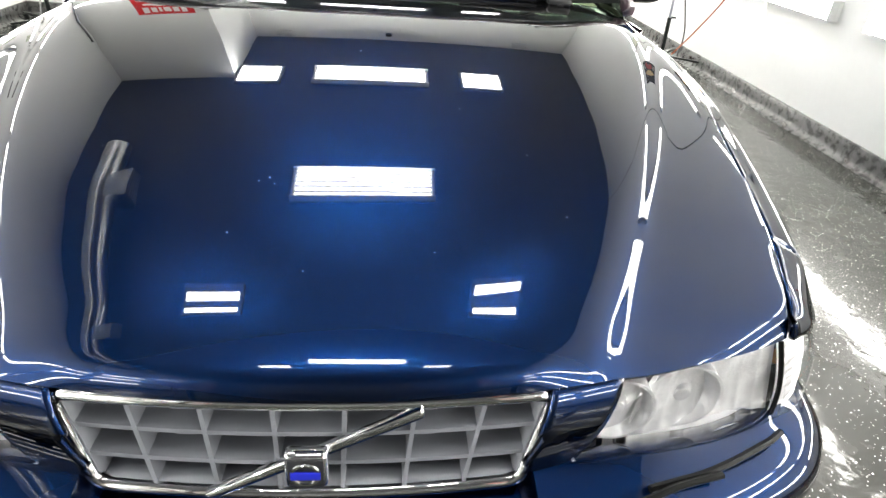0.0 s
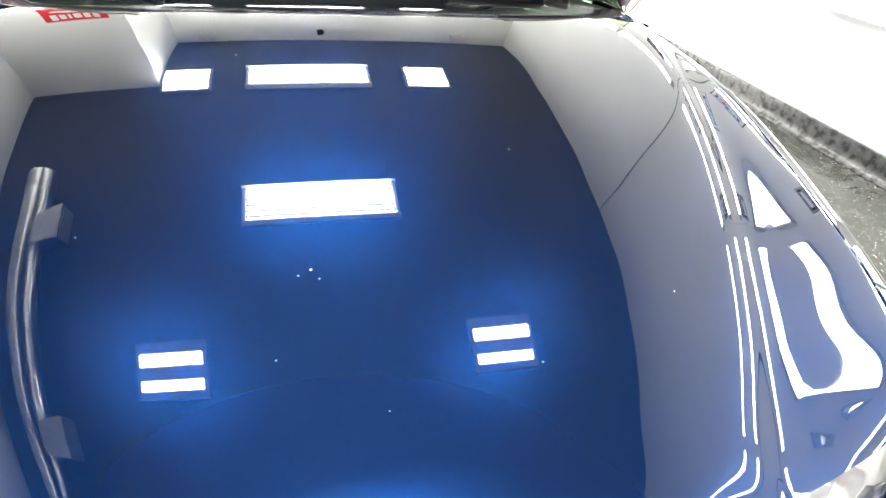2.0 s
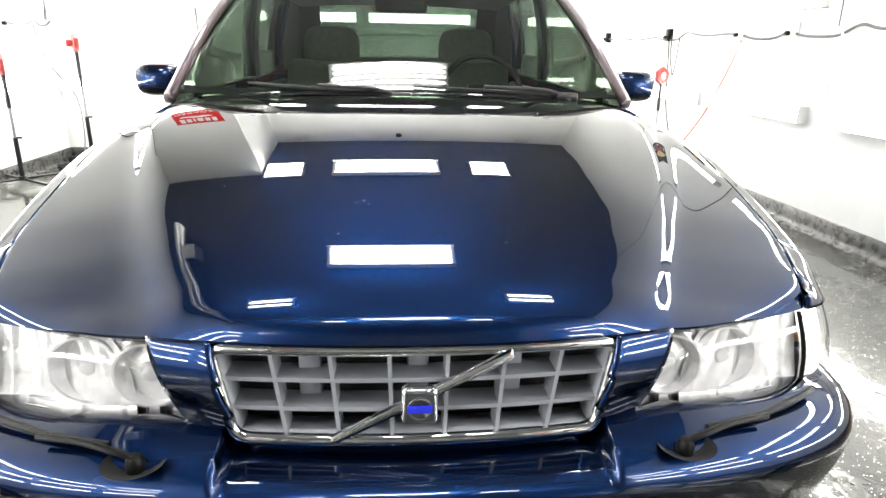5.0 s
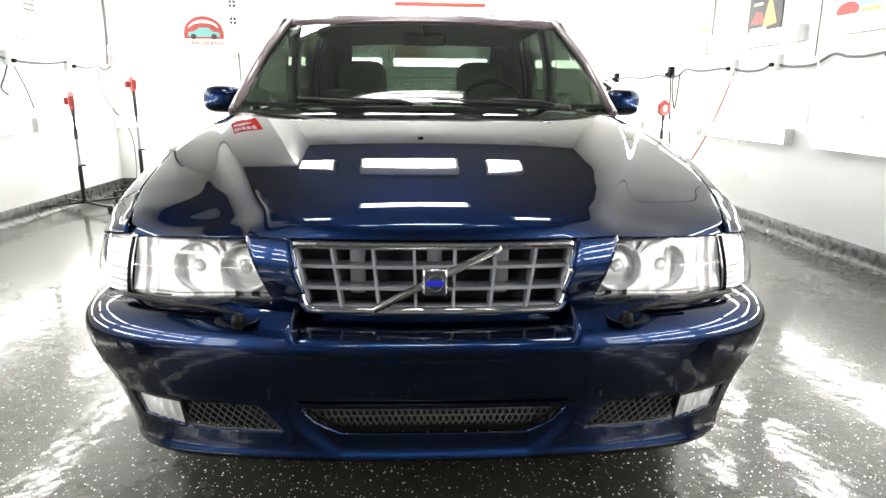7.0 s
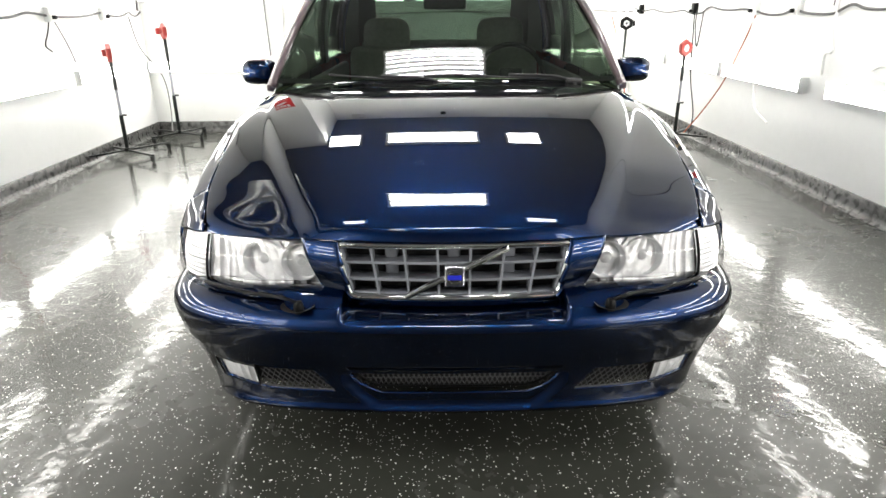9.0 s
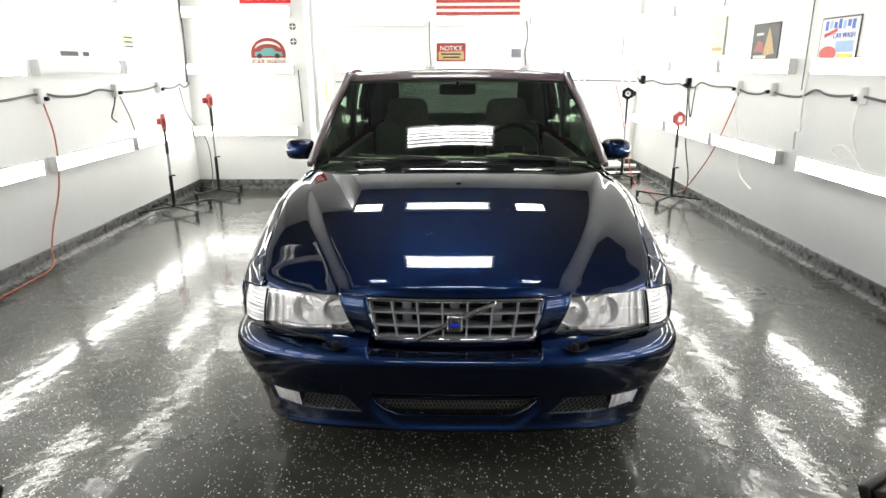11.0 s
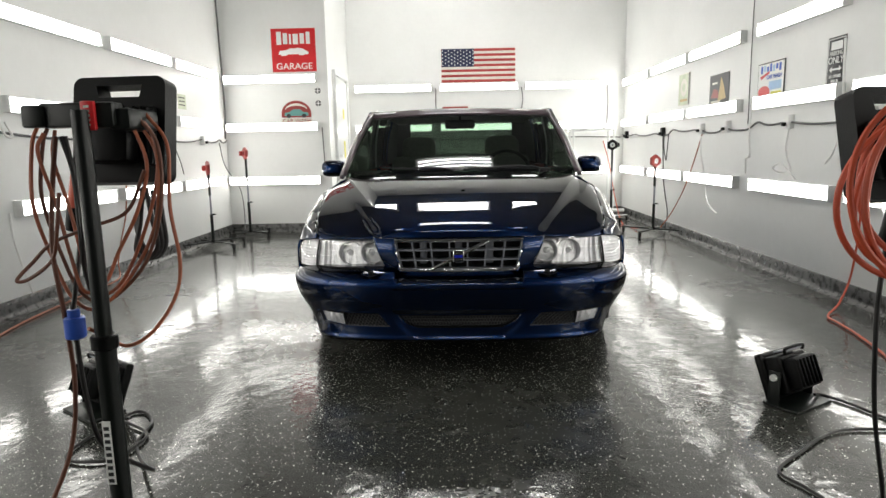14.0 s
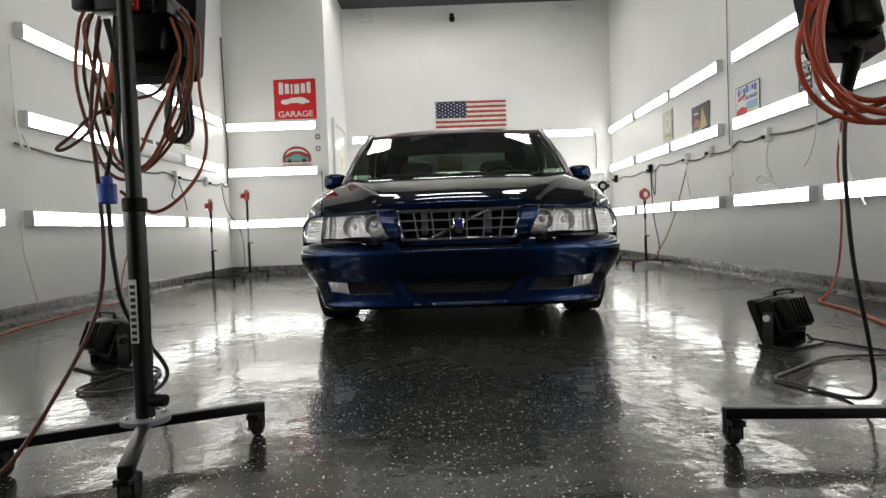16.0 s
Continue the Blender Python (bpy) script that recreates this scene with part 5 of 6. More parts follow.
RX = RIGHT - 0.02
run = []
hooks = (7.0, 6.3, 5.4, 4.75, 3.87, 3.3, 2.65, 2.13, 1.17, 0.2, -1.2)
for a, b in zip(hooks, hooks[1:]):
    run += sagging(a, b, RX, 1.225 + 0.02 * math.sin(3 * a), 0.03)
cord("wall_cable", run + [(RX, -1.2, 1.2)], 0.009, GREY_CORD, "dark grey power cable strung along the wall", ROOM, 160)
LX = LEFT + 0.02
run = []
for a, b in zip((1.2, 2.65, 3.45, 4.57, 5.1), (2.65, 3.45, 4.57, 5.1, 5.35)):
    run += sagging(a, b, LX, 1.235, 0.035)
cord("wall_cable", run + [(LX, 5.36, 1.24)], 0.009, GREY_CORD, "dark grey power cable strung along the wall", ROOM, 120)
cord("wall_cable", [(x, BACK - 0.02, 1.21 + 0.01 * math.sin(4 * x)) for x in (-1.6, -0.6, 0.3, 1.2, 1.9, 2.6)], 0.008, GREY_CORD, "dark grey power cable strung along the end wall", ROOM)


def outlet(x, y, z, rz, black=False):
    t = thing("outlet_box", at(x, y, z, rz), "black outlet box on the wall" if black else "white outlet box on the wall", "outlet", "outlet boxes")
    plate(t, "box", 0, 0, 0.075, 0.11, 0, 0.045, BLACK if black else WHITE_METAL, 0.006)
    plate(t, "cover", 0, 0, 0.062, 0.095, 0.045, 0.004, BLACK if black else WHITE, 0.001)
    plate(t, "plug", 0, -0.02, 0.03, 0.03, 0.049, 0.03, BLACK, 0.006)


for y, bl in ((6.75, True), (5.1, True), (3.87, False), (3.25, False), (2.13, False), (1.17, False)):
    outlet(RIGHT, y, 1.23, -90, bl)
for y, bl in ((2.65, False), (3.71, False), (4.57, False)):
    outlet(LEFT, y, 1.22, 90, bl)

cord("extension_lead", [(RX, 3.87, 1.2), (RX - 0.02, 3.83, 1.0), (RX - 0.01, 3.72, 0.74), (RX - 0.02, 3.6, 0.48), (RX - 0.02, 3.36, 0.38)], 0.0078, WHITE_CORD, "white cord hanging down the wall", ROOM)
cord("extension_lead", [(RX, 2.13, 1.2), (RX - 0.02, 2.12, 1.0), (RX - 0.02, 2.04, 0.85), (RX - 0.03, 2.2, 0.83), (RX - 0.03, 2.28, 0.87), (RX - 0.03, 2.15, 0.9), (RX - 0.02, 1.95, 0.78)], 0.0078, WHITE_CORD, "white cord with a loop hanging down the wall", ROOM)
cord("extension_lead", [(RX, 2.78, 1.38), (RX - 0.01, 2.77, 1.1), (RX - 0.02, 2.72, 0.96), (RX - 0.02, 2.79, 0.93), (RX - 0.01, 2.80, 0.8)], 0.0078, WHITE_CORD, "thin white cord hanging down the wall", ROOM)
cord("extension_lead", [(RX - 0.01, 1.48, 1.75), (RX - 0.02, 1.45, 1.5), (RX - 0.01, 1.44, 1.2), (RX - 0.02, 1.5, 1.0), (RX - 0.01, 1.6, 0.92)], 0.0078, WHITE_CORD, "white cord hanging down the wall", ROOM)
cord("extension_lead", [(RX, 1.2, 1.2), (RX - 0.02, 1.15, 1.0), (RX - 0.02, 1.05, 0.8), (RX - 0.03, 0.9, 0.6)], 0.0078, WHITE_CORD, "white cord hanging down the wall", ROOM)
cord("dark_conduit", [(RX + 0.005, 2.84, HIGH), (RX + 0.005, 2.84, 3.2), (RX + 0.005, 2.85, 2.2), (RX + 0.005, 2.84, 1.24)], 0.0045, GREY_CORD, "thin dark conduit running up the wall", ROOM)
cord("extension_lead", [(RX, 5.1, 1.2), (RX - 0.02, 5.02, 1.0), (RX - 0.02, 4.95, 0.6), (RX - 0.04, 4.72, 0.25), (RX - 0.10, 4.62, 0.06)], 0.007, BLACK_CORD, "black cord hanging down the wall", ROOM)
cord("extension_lead", [(RX - 0.01, 5.02, 1.22), (RX - 0.03, 4.96, 1.05), (RX - 0.02, 4.9, 0.88), (RX - 0.03, 4.84, 1.0), (RX - 0.01, 4.86, 1.2)], 0.006, BLACK_CORD, "black cord looped on the wall", ROOM)
cord("extension_lead", [(RX, 3.84, 1.2), (RX - 0.02, 3.95, 0.95), (RX - 0.03, 4.2, 0.6), (RX - 0.05, 4.5, 0.3), (RX - 0.15, 4.62, 0.08)], 0.006, ORANGE, "orange cord slung down the wall", ROOM)
cord("extension_lead", [(RX, 1.17, 1.18), (RX - 0.02, 1.19, 0.9), (RX - 0.01, 1.17, 0.55), (RX - 0.03, 1.18, 0.2), (2.45, 1.05, 0.04), (2.27, 0.86, 0.012), (2.24, 0.70, 0.010), (2.21, 0.50, 0.010), (2.13, 0.16, 0.010), (2.0, -0.2, 0.010), (1.9, -0.5, 0.010), (1.75, -0.85, 0.010)], 0.007, ORANGE_RED, "orange extension cord from the wall onto the floor", ROOM, 90)
cord("extension_lead", [(2.30, 6.9, 1.15), (2.33, 6.6, 0.8), (2.32, 6.2, 0.35), (2.30, 5.7, 0.02), (2.30, 5.2, 0.008), (2.32, 4.85, 0.05)], 0.007, ORANGE_RED, "orange cord trailing to a lamp stand", ROOM)
cord("extension_lead", [(LX, 2.66, 1.2), (LX + 0.02, 2.70, 0.9), (LX + 0.01, 2.66, 0.55), (LX + 0.03, 2.48, 0.29), (LX + 0.04, 2.40, 0.14), (LX + 0.10, 2.28, 0.03), (LX + 0.10, 2.0, 0.008), (LX + 0.12, 1.6, 0.008), (LX + 0.2, 0.8, 0.008), (LX + 0.5, -0.2, 0.008)], 0.006, ORANGE, "orange extension cord from the wall onto the floor", ROOM, 80)
cord("extension_lead", [(LX, 3.71, 1.2), (LX + 0.02, 3.62, 1.1), (LX + 0.02, 3.55, 1.0), (LX + 0.02, 3.62, 0.95)], 0.006, BLACK_CORD, "black cord hanging from an outlet", ROOM)
cord("grey_cord", [(LX, 3.75, 1.2), (LX + 0.02, 3.85, 1.0), (LX + 0.02, 3.92, 0.85)], 0.005, GREY_CORD, "grey cord hanging from an outlet", ROOM)
cord("grey_cord", [(LX, 5.3, 3.2), (LX + 0.01, 5.31, 2.3), (LX + 0.01, 5.33, 1.62), (LX + 0.01, 5.28, 1.25)], 0.012, GREY_CORD, "dark cable running up the corner", ROOM)
cord("grey_cord", [(LX + 0.01, 5.05, 1.2), (LX + 0.03, 5.15, 0.9), (-2.85, 5.30, 0.6), (-2.78, 5.2, 0.3), (-2.72, 5.0, 0.08)], 0.006, GREY_CORD, "grey cord slung to a lamp stand", ROOM)
cord("extension_lead", [(LX, 1.2, 1.9), (LX + 0.02, 1.18, 1.55), (LX + 0.02, 1.22, 1.25), (LX + 0.03, 1.3, 1.2), (LX + 0.02, 1.25, 1.3)], 0.0078, WHITE_CORD, "white cord hanging down the wall", ROOM)
cord("extension_lead", [(LX, 1.22, 0.70), (LX + 0.02, 1.2, 0.5), (LX + 0.02, 1.26, 0.3), (LX + 0.03, 1.3, 0.13)], 0.0078, WHITE_CORD, "white cord hanging down the wall", ROOM)
cord("grey_cord", [(-0.28, BACK - 0.01, 2.0), (-0.28, BACK - 0.015, 1.7), (-0.26, BACK - 0.01, 1.42)], 0.007, GREY_CORD, "grey cord between two strip lights", ROOM)
cord("grey_cord", [(1.05, BACK - 0.01, 2.0), (1.07, BACK - 0.02, 1.8), (1.04, BACK - 0.015, 1.6), (1.06, BACK - 0.01, 1.42)], 0.007, GREY_CORD, "grey cord between two strip lights", ROOM)
cord("grey_cord", [(2.38, BACK - 0.01, 2.0), (2.39, BACK - 0.02, 1.7), (2.38, BACK - 0.01, 1.42)], 0.006, GREY_CORD, "grey cord between two strip lights", ROOM)
cord("grey_cord", [(-1.74, NOOK - 0.01, 1.38), (-1.73, NOOK - 0.02, 1.1), (-1.72, NOOK - 0.015, 0.8)], 0.006, GREY_CORD, "grey cord between two strip lights", ROOM)

# ---- lamp stands along the walls ----


def caster(p, parent, size=1.0):
    c = Soup().box((p[0], p[1], p[2] + 0.052 * size), (0.03 * size, 0.045 * size, 0.012 * size), 0.002)
    for d in (-1, 1):
        c.box((p[0] + d * 0.014 * size, p[1] + 0.008 * size, p[2] + 0.036 * size), (0.004 * size, 0.03 * size, 0.04 * size), 0.001)
    ob = c.make("caster", BLACK_METAL, parent)
    Soup().lathe([(0.0, -0.011), (0.02, -0.011), (0.025, -0.006), (0.025, 0.006), (0.02, 0.011), (0.0, 0.011)], 20, pose(p[0], p[1] + 0.012 * size, p[2] + 0.0255 * size, 0, 90) @ Matrix.Diagonal((size, size, size, 1))).make("wheel", RUBBER, ob)


def lamp_stand(x, y, height, turn, head, label, spread=0.27):
    t = thing("lamp_stand", at(x, y, 0), label, "lamp stand", "lamp stands")
    for k in range(4):
        a = radians(turn + 25 + 90 * k)
        e = Vector((math.cos(a) * spread, math.sin(a) * spread, 0.066))
        Soup().box((0, 0, 0), (spread, 0.024, 0.016), 0.003, Matrix.Translation(e / 2 + Vector((0, 0, 0.035))) @ pose(0, 0, 0, 0, 0, turn + 25 + 90 * k)).make("leg", BLACK_METAL, t)
        caster((e.x * 0.95, e.y * 0.95, 0.0), t)
    Soup().cyl((0, 0, 0.055), (0, 0, 0.09), 0.03, 18).make("hub", BLACK_METAL, t)
    Soup().cyl((0, 0, 0.08), (0, 0, height * 0.42), 0.017, 14).make("lower_pole", BLACK_METAL, t)
    Soup().cyl((0, 0, height * 0.42), (0, 0, height * 0.70), 0.011, 14).make("upper_pole", GREY_PLASTIC, t)
    Soup().cyl((0, 0, height * 0.66), (0, 0, height - 0.06), 0.015, 14).make("sleeve", BLACK_METAL, t)
    Soup().cyl((0.015, 0, height * 0.42), (0.05, 0, height * 0.42), 0.008, 10).make("clamp_knob", BLACK, t)
    hd = Matrix.Translation((0, 0, height)) @ pose(0, 0, 0, 0, 0, turn)
    body = Soup().lathe([(0.036, 0.02), (0.075, 0.016), (0.08, 0.0), (0.075, -0.02), (0.03, -0.024)], 6, hd @ pose(0, 0, 0, 90) @ pose(0, 0, 0, 0, 0, 30)).make("lamp_head", head, t, angle=25)
    Soup().lathe([(0.0, 0.012), (0.03, 0.014), (0.038, 0.012)], 24, hd @ pose(0, 0, 0, 90)).make("lens", WHITE, body)
    Soup().lathe([(0.0, 0.018), (0.014, 0.018), (0.016, 0.012)], 16, hd @ pose(0, 0, 0, 90)).make("bulb", CHROME, body)
    Soup().box((0.075, 0.03, 0), (0.05, 0.05, 0.06), 0.01, hd).make("switch_box", head, body)
    Soup().cyl((0, 0, height - 0.085), (0, 0, height - 0.06), 0.01, 10).make("neck", BLACK, t)


lamp_stand(2.39, 4.63, 0.88, 25, DARK_RED, "black wheeled lamp stand with a red hexagonal lamp head", 0.40)
lamp_stand(2.22, 6.0, 1.08, -10, BLACK, "black wheeled lamp stand with a black hexagonal lamp head")
lamp_stand(-2.80, 4.14, 0.905, 118, DARK_RED, "black wheeled lamp stand with a red lamp head", 0.42)
lamp_stand(-2.65, 5.0, 1.06, 125, DARK_RED, "taller black wheeled lamp stand with a red lamp head", 0.33)

# white pipe rack in the far corner
RK = thing("pipe_rack", at(2.08, 6.72, 0), "white pipe rack with shelves in the corner", "rack")
for dx in (-0.30, 0.30):
    for dy in (-0.17, 0.17):
        Soup().cyl((dx, dy, 0), (dx, dy, 1.34), 0.018, 12).make("post", WHITE_METAL, RK)
for z in (0.10, 0.70, 1.31):
    Soup().box((0, 0, z), (0.66, 0.40, 0.022), 0.004).make("shelf", WHITE_METAL, RK)
for z, y in ((0.12, 6.35), (0.03, 6.15)):
    tb = tagged(Soup().cyl((1.78, y, z + 0.02 if z < 0.1 else z), (2.50, y, z + 0.02 if z < 0.1 else z), 0.028, 14).make("white_tube", WHITE_METAL, m=ROOM), "white tube lying by the pipe rack", "tube", "white tubes")
Soup().cyl((0.28, -0.10, 1.322), (0.28, -0.10, 1.40), 0.03, 14).make("bottle", WHITE, RK)

# ---- floodlights on the floor ----


def floodlight(x, y, rz):
    t = thing("floodlight", pose(x, y, 0, 0, 0, rz), "black plastic floodlight standing on the floor", "floodlight", "floor floodlights")
    tilt = pose(0, 0.0, 0.125, -22)
    for a, b, w, h in ((-0.07, -0.02, 0.15, 0.13), (-0.02, 0.045, 0.19, 0.16), (0.045, 0.075, 0.225, 0.195)):
        Soup().box((0, (a + b) / 2, 0), (w, b - a + 0.004, h), 0.012, tilt, 3).make("housing" if a < 0 else "front_frame", BLACK, t)
    Soup().box((0, 0.076, 0), (0.19, 0.006, 0.16), 0.002, tilt).make("glass", CHROME, t)
    for k in range(6):
        Soup().box((-0.06 + 0.024 * k, -0.074, 0), (0.006, 0.016, 0.11), 0.002, tilt).make("fin", BLACK, t)
    for s in (-1, 1):
        Soup().box((s * 0.118, 0.0, 0.075), (0.008, 0.05, 0.15), 0.003).make("bracket", BLACK_METAL, t)
        Soup().cyl((s * 0.112, 0, 0.125), (s * 0.135, 0, 0.125), 0.014, 14).make("knob", WHITE if s < 0 else BLACK, t)
    Soup().box((0, -0.03, 0.006), (0.245, 0.15, 0.012), 0.004).make("foot", BLACK_METAL, t)
    Soup().tube(smooth([(-0.06, 0.0, 0.215), (-0.055, 0.0, 0.236), (0.055, 0.0, 0.236), (0.06, 0.0, 0.215)], 16), 0.007, 8).make("handle", BLACK, t)
    Soup().box((0, -0.01, 0.094), (0.11, 0.06, 0.006), 0.002, tilt).make("vent_plate", GREY_PLASTIC, t)


floodlight(1.385, -0.36, 32)
floodlight(-1.53, -0.42, -34)

# ---- rolling stands with flood lamps near the camera ----


def rolling_stand(x, y, legs, height, label):
    t = thing("rolling_stand", pose(x, y, 0), label, "lamp stand", "rolling lamp stands")
    Soup().lathe([(0, 0.085), (0.06, 0.085), (0.062, 0.092), (0.06, 0.098), (0, 0.098)], 24).make("base_plate", GREY_PLASTIC, t)
    for k in range(4):
        Soup().cyl((0.045 * math.cos(0.8 + 1.571 * k), 0.045 * math.sin(0.8 + 1.571 * k), 0.098), (0.045 * math.cos(0.8 + 1.571 * k), 0.045 * math.sin(0.8 + 1.571 * k), 0.106), 0.007, 8).make("bolt", CHROME, t)
    for e in legs:
        v = Vector((*e, 0))
        Soup().box((0, 0, 0), (v.length, 0.03, 0.026), 0.003, Matrix.Translation(v / 2 + Vector((0, 0, 0.082))) @ (v.to_track_quat("X", "Z").to_matrix().to_4x4())).make("leg", BLACK_METAL, t)
        q = v * (1 - 0.025 / v.length)
        caster((q.x, q.y, 0.0), t, 1.15)
    Soup().cyl((0, 0, 0.09), (0, 0, height * 0.55), 0.024, 18).make("lower_pole", BLACK_METAL, t)
    Soup().cyl((0, 0, height * 0.53), (0, 0, height * 0.56), 0.03, 18).make("collar", BLACK, t)
    Soup().cyl((0.0, 0.0, height * 0.55), (0, 0, height), 0.019, 16).make("upper_pole", BLACK_METAL, t)
    Soup().box((-0.004, -0.0245, 0.37), (0.020, 0.002, 0.16), 0.0005).make("print_strip", WHITE, t)
    for k in range(9):
        Soup().box((-0.004, -0.0258, 0.30 + 0.0165 * k), (0.013, 0.001, 0.009)).make("bar", INK, t)
    Soup().cyl((0.02, -0.005, 0.14), (0.06, -0.01, 0.14), 0.016, 14).make("clamp_knob", BLACK, t)
    return t


def lamp_case(parent, c, w, h, rx, rz):
    """The moulded back of a flood lamp with a handle slot in its top."""
    m = Matrix.Translation(c) @ pose(0, 0, 0, rx, 0, rz)
    o = 0.025
    rim = []
    for cx, cz, a in ((w / 2 - o, h / 2 - o, 0), (-w / 2 + o, h / 2 - o, 90), (-w / 2 + o, -h / 2 + o, 180), (w / 2 - o, -h / 2 + o, 270)):
        rim += ring_outline(cx, cz, o, o, a, a + 90, 5)
    hole = [(-w * 0.22, h / 2 - 0.052), (w * 0.22, h / 2 - 0.052), (w * 0.25, h / 2 - 0.022), (-w * 0.25, h / 2 - 0.022)]
    b = bmesh.new()
    outer = [b.verts.new((px, 0, pz)) for px, pz in rim]
    inner = [b.verts.new((px, 0, pz)) for px, pz in hole]
    eds = [b.edges.new((outer[i], outer[(i + 1) % len(outer)])) for i in range(len(outer))]
    eds += [b.edges.new((inner[i], inner[(i + 1) % 4])) for i in range(4)]
    bmesh.ops.triangle_fill(b, use_beauty=True, edges=eds)
    ext = bmesh.ops.extrude_face_region(b, geom=b.faces[:])
    bmesh.ops.translate(b, verts=[v for v in ext["geom"] if isinstance(v, bmesh.types.BMVert)], vec=(0, 0.055, 0))
    cs = Soup().bm(b, m).make("lamp_case", BLACK, parent, "black moulded flood lamp back with a handle slot")
    for s in (-1, 1):
        Soup().box((s * (w / 2 - 0.03), -0.008, -0.02), (0.022, 0.024, h - 0.12), 0.008, m).make("side_rib", BLACK, cs)
    for k in range(7):
        Soup().box((lerp(-w * 0.26, w * 0.26, k / 6), -0.006, -0.01), (0.006, 0.014, h * 0.5), 0.002, m).make("fin", BLACK, cs)
    Soup().box((0, -0.03, -h * 0.12), (w * 0.5, 0.06, h * 0.42), 0.012, m).make("driver_box", BLACK, cs)
    Soup().box((0, 0.057, -0.02), (w - 0.06, 0.006, h - 0.10), 0.002, m).make("glass", CHROME, cs)


LS = rolling_stand(-0.815, -1.50, ((0.265, 0.125), (-0.30, -0.155), (0.125, -0.33)), 1.17, "black rolling stand with a flood lamp and coiled orange cords")
lamp_case(LS, (-0.022, 0.19, 1.133), 0.246, 0.268, -10, -4)
Soup().box((-0.02, 0.04, 1.16), (0.17, 0.05, 0.055), 0.006).make("cross_bar", BLACK_METAL, LS)
Soup().box((-0.115, 0.02, 1.158), (0.05, 0.03, 0.05), 0.006).make("bar_end", BLACK_METAL, LS)
Soup().box((0.015, 0.008, 1.157), (0.031, 0.012, 0.064), 0.003).make("red_label", RED, LS)
for k in range(5):
    Soup().box((0.015, 0.0012, 1.137 + 0.010 * k), (0.012, 0.0015, 0.005)).make("bar", CREAM, LS)
Soup().box((0.07, 0.10, 1.15), (0.05, 0.14, 0.05), 0.01).make("hinge_bracket", BLACK_METAL, LS)


def lp(px, pz, depth=0.0):
    """A place on the plane of the near stand from a plain drawing grid of 680 squares to the metre."""
    return (-0.824 + (px - 205) / 765, -1.47 + depth, 0.758 + (337 - pz) / 680)


def sway(pts, d0, d1):
    n = len(pts) - 1
    return [lp(px, pz, lerp(d0, d1, k / n) + 0.012 * math.sin(2.1 * k)) for k, (px, pz) in enumerate(pts)]


LOOPS = (
    (((270, 60), (300, 100), (312, 180), (290, 255), (235, 330), (185, 372), (140, 352), (112, 290), (103, 200), (112, 110), (125, 80)), 0.06, -0.02),
    (((275, 62), (308, 110), (316, 200), (280, 290), (225, 345), (190, 362), (150, 340), (122, 280), (113, 190), (122, 110), (132, 82)), 0.05, 0.0),
    (((265, 65), (296, 120), (300, 180), (262, 265), (215, 335), (185, 350), (158, 300), (140, 210), (134, 130), (140, 85)), 0.07, 0.02),
    (((282, 60), (318, 110), (326, 210), (337, 300), (322, 360), (288, 410), (240, 432), (205, 415), (190, 395)), 0.08, -0.03),
    (((290, 150), (250, 215), (190, 238), (120, 262), (80, 292), (62, 318), (85, 316), (130, 285), (160, 235), (170, 180)), 0.03, -0.05),
    (((268, 70), (290, 140), (278, 210), (232, 280), (200, 330), (172, 340), (152, 280), (135, 200), (128, 120), (140, 90)), 0.04, -0.02),
)
for k, (pts, d0, d1) in enumerate(LOOPS):
    cord("coiled_cord", sway(pts, d0, d1), 0.0044, BROWN if k in (1, 4) else ORANGE, "brown extension cord hanging in a loop from the stand" if k in (1, 4) else "orange extension cord hanging in a loop from the stand", group="cord loops on the stand", n=80)
cord("trailing_cord", sway(((150, 95), (132, 170), (131, 270), (136, 380), (137, 500)), 0.0, -0.02) + [(-0.92, -1.52, 0.36), (-0.98, -1.60, 0.18), (-1.05, -1.68, 0.04), (-1.12, -1.75, 0.008), (-1.3, -1.8, 0.008), (-1.7, -1.7, 0.008)], 0.0055, BROWN, "brown cord trailing from the stand to the floor", n=90)
for k in range(3):
    cord("black_loop", sway(((255 + 4 * k, 180), (240 - 5 * k, 240), (236 + 6 * k, 285), (252 + 5 * k, 300), (270 + 3 * k, 280), (272 + 4 * k, 230), (262 + 4 * k, 185)), 0.1, 0.1 + 0.02 * k), 0.006, BLACK_CORD, "black cord bundled in loops on the stand", group="black cord loops")
for k in range(2):
    cord("black_loop", sway(((160 + 6 * k, 95), (168, 150), (178 + 5 * k, 220), (172, 300), (180, 370)), 0.0, 0.01), 0.006, BLACK_CORD, "black cord hanging from the stand", group="black cord loops")
PG = thing("cord_plug", pose(-0.915, -1.385, 0.985, 0, 12), "orange cord plug joined to a black socket", "plug")
Soup().cyl((0, 0, -0.045), (0, 0, 0.04), 0.017, 14).make("orange_body", ORANGE_RED, PG)
Soup().cyl((0, 0, -0.10), (0, 0, -0.04), 0.019, 14).make("black_body", BLACK, PG)
BP = thing("blue_plug", pose(-0.892, -1.485, 0.668), "blue plastic cord connector hanging on a black cord", "plug")
Soup().cyl((0, 0, -0.025), (0, 0, 0.026), 0.023, 18).make("body", BLUE, BP)
Soup().cyl((0, 0, 0.024), (0, 0, 0.045), 0.014, 14).make("collar", BLUE, BP)
cord("extension_lead", [(-0.912, -1.39, 0.89), (-0.905, -1.43, 0.80), (-0.893, -1.484, 0.71)], 0.006, BLACK_CORD, "black cord above the blue connector")
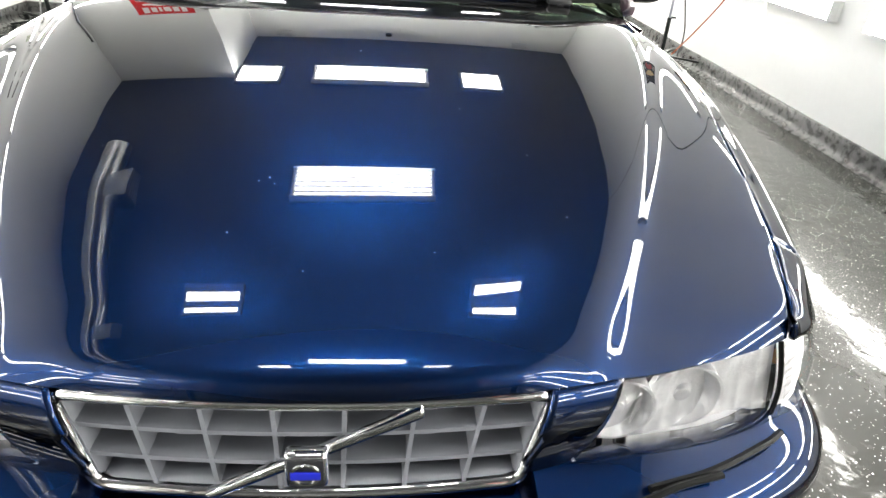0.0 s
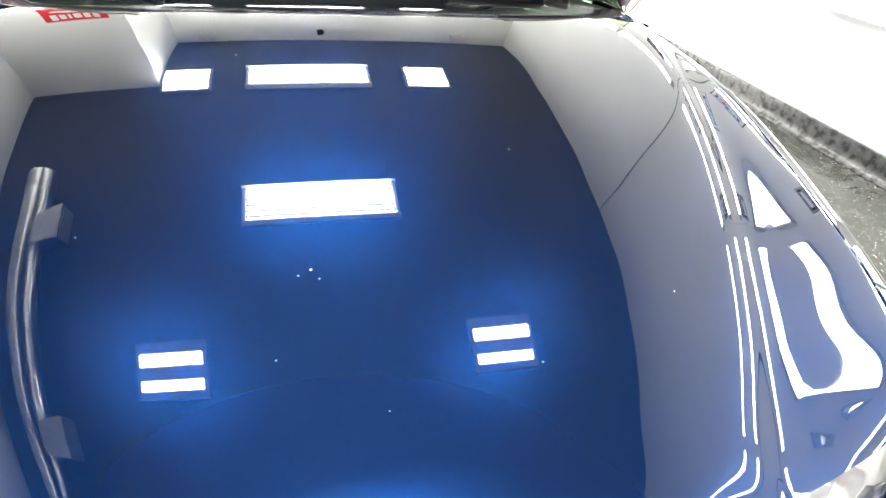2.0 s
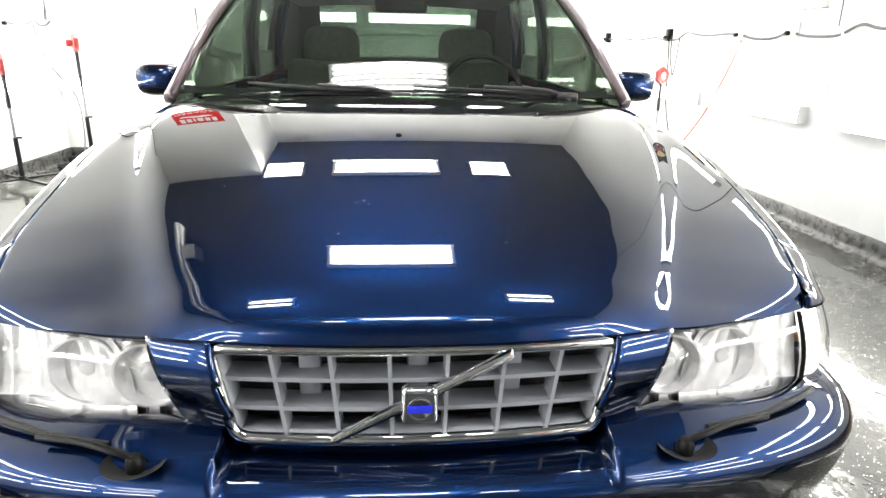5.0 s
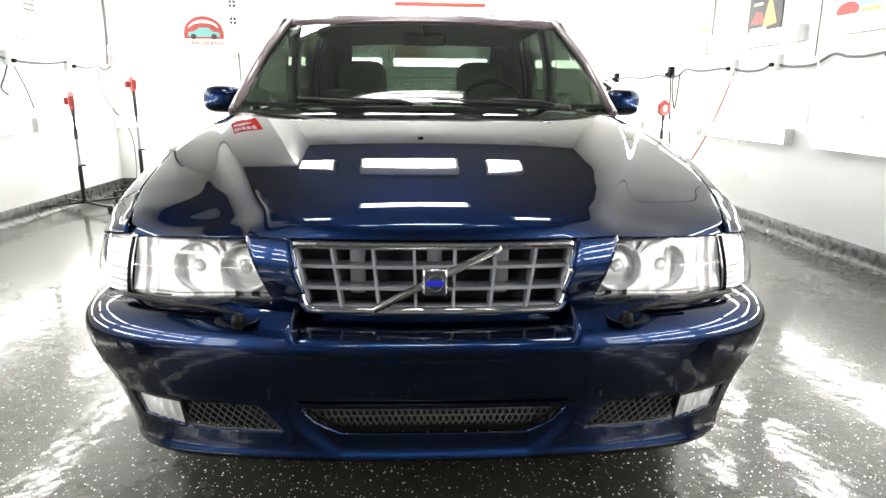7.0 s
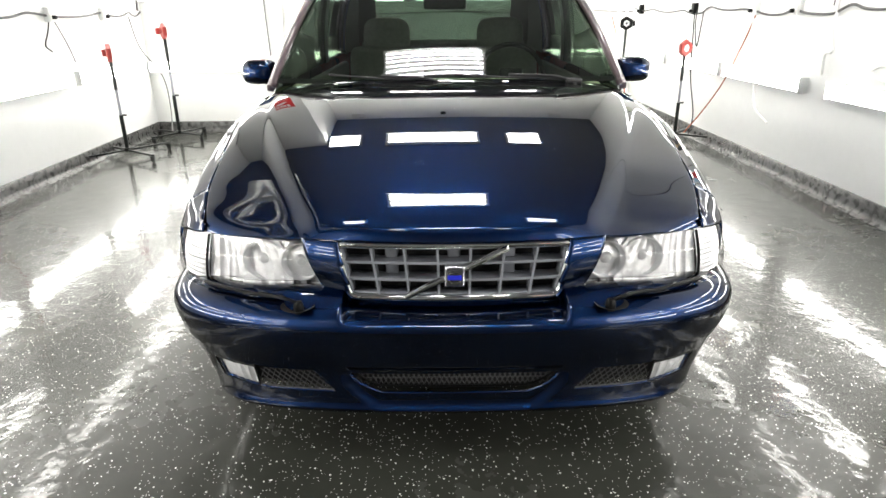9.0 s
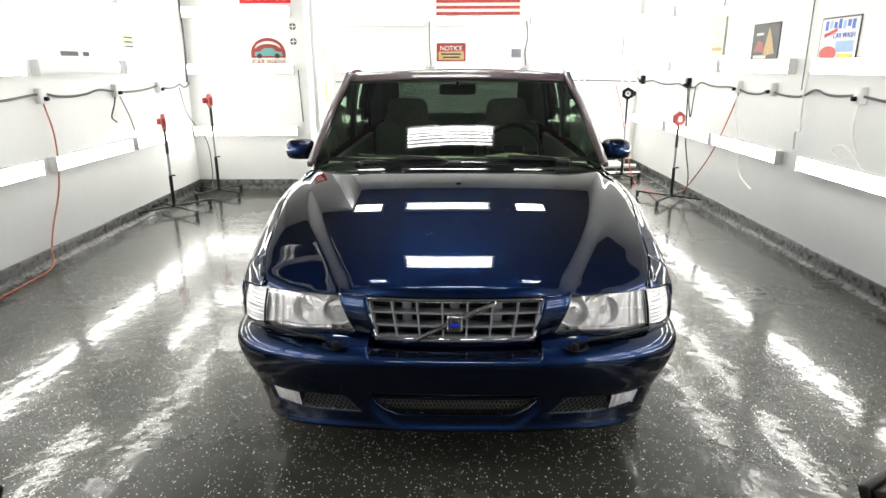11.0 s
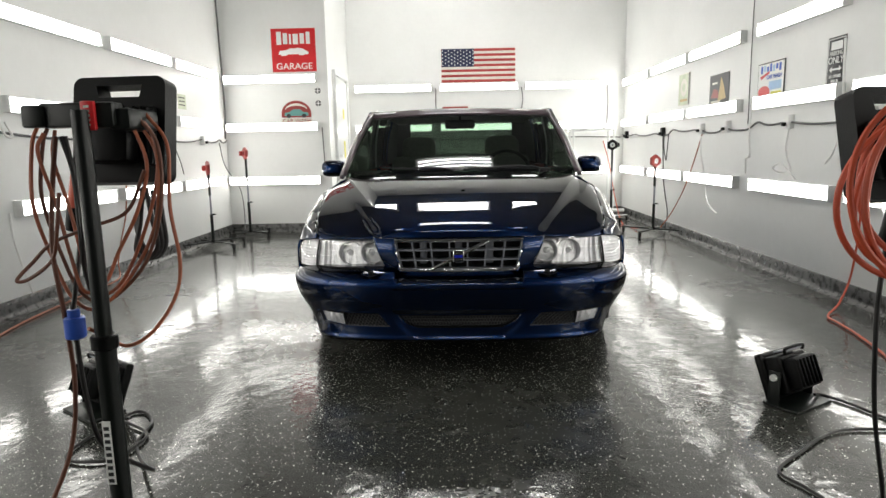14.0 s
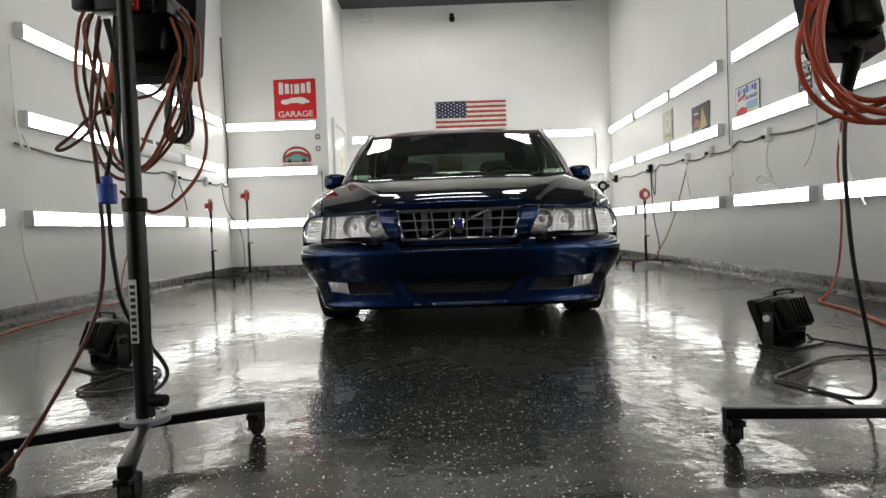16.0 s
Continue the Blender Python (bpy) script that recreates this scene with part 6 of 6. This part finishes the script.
cord("extension_lead", [(-0.892, -1.485, 0.645), (-0.888, -1.48, 0.5), (-0.875, -1.45, 0.35), (-0.90, -1.2, 0.15), (-1.1, -0.9, 0.01), (-1.2, -0.75, 0.008), (-1.24, -0.56, 0.008), (-1.36, -0.48, 0.008), (-1.41, -0.84, 0.009), (-1.23, -0.88, 0.010), (-1.19, -0.70, 0.010), (-1.30, -0.60, 0.012), (-1.42, -0.55, 0.02)], 0.006, BLACK_CORD, "black cord from the connector looped on the floor", n=110)

RS = rolling_stand(1.055, -1.575, ((-0.43, 0.03), (0.02, -0.36), (0.31, 0.27)), 1.17, "black rolling stand with a flood lamp and a red cord coil")
lamp_case(RS, (-0.085, 0.10, 1.065), 0.18, 0.25, -14, 10)
Soup().box((-0.02, 0.02, 1.145), (0.19, 0.05, 0.055), 0.006).make("cross_bar", BLACK_METAL, RS)
Soup().cyl((-0.02, 0, 0.60), (0.05, -0.01, 0.60), 0.034, 20).make("pole_clamp", BLACK, RS)
Soup().box((0, 0, 0.60), (0.062, 0.062, 0.07), 0.012).make("clamp_body", BLACK, RS)
Soup().box((-0.06, 0.05, 1.10), (0.05, 0.10, 0.05), 0.01).make("hinge_bracket", BLACK_METAL, RS)
for k, (cx, cz, rx, rz2, tilt) in enumerate(((1.03, 0.985, 0.178, 0.198, 6), (1.04, 0.98, 0.165, 0.19, 10), (1.035, 0.97, 0.15, 0.195, -4), (1.03, 0.99, 0.135, 0.18, 14), (1.05, 0.96, 0.175, 0.18, 18), (1.045, 0.995, 0.12, 0.165, 2))):
    ring = []
    for i in range(60):
        a = 2 * math.pi * i / 60
        dx, dz = rx * math.cos(a), rz2 * math.sin(a)
        tt = radians(tilt)
        ring.append((cx - 0.045 + dx * math.cos(tt) + dz * math.sin(tt), -1.545 + 0.012 * k - 0.05 + 0.03 * math.sin(a + k), cz - 0.012 - dx * math.sin(tt) + dz * math.cos(tt)))
    tagged(Soup().tube(ring, 0.0068, 8, loop=True).make("coiled_cord", ORANGE_RED), "red-orange cord coil hung on the stand", "cable", "cord coils on the stand")
RP = thing("cord_plug", pose(0.972, -1.49, 0.905, 0, 14), "black cord plug hanging from the coil", "plug")
Soup().cyl((0, 0, -0.06), (0, 0, 0.05), 0.016, 14, 0.021).make("body", BLACK, RP)
cord("extension_lead", [(0.962, -1.49, 0.85), (0.955, -1.49, 0.72), (0.965, -1.48, 0.6), (1.00, -1.45, 0.42), (1.07, -1.40, 0.2), (1.13, -1.32, 0.06), (1.14, -1.2, 0.008), (1.08, -1.05, 0.008), (1.05, -0.95, 0.008), (1.19, -0.82, 0.008), (1.39, -0.67, 0.008), (1.60, -0.65, 0.008), (1.85, -0.7, 0.008)], 0.0055, BLACK_CORD, "black cord from the stand running over the floor", n=100)
cord("extension_lead", [(1.45, -0.42, 0.05), (1.53, -0.33, 0.012), (1.60, -0.42, 0.008), (1.66, -0.56, 0.008), (1.80, -0.75, 0.008), (2.0, -0.9, 0.008)], 0.006, BLACK_CORD, "black cord from the floodlight on the floor")
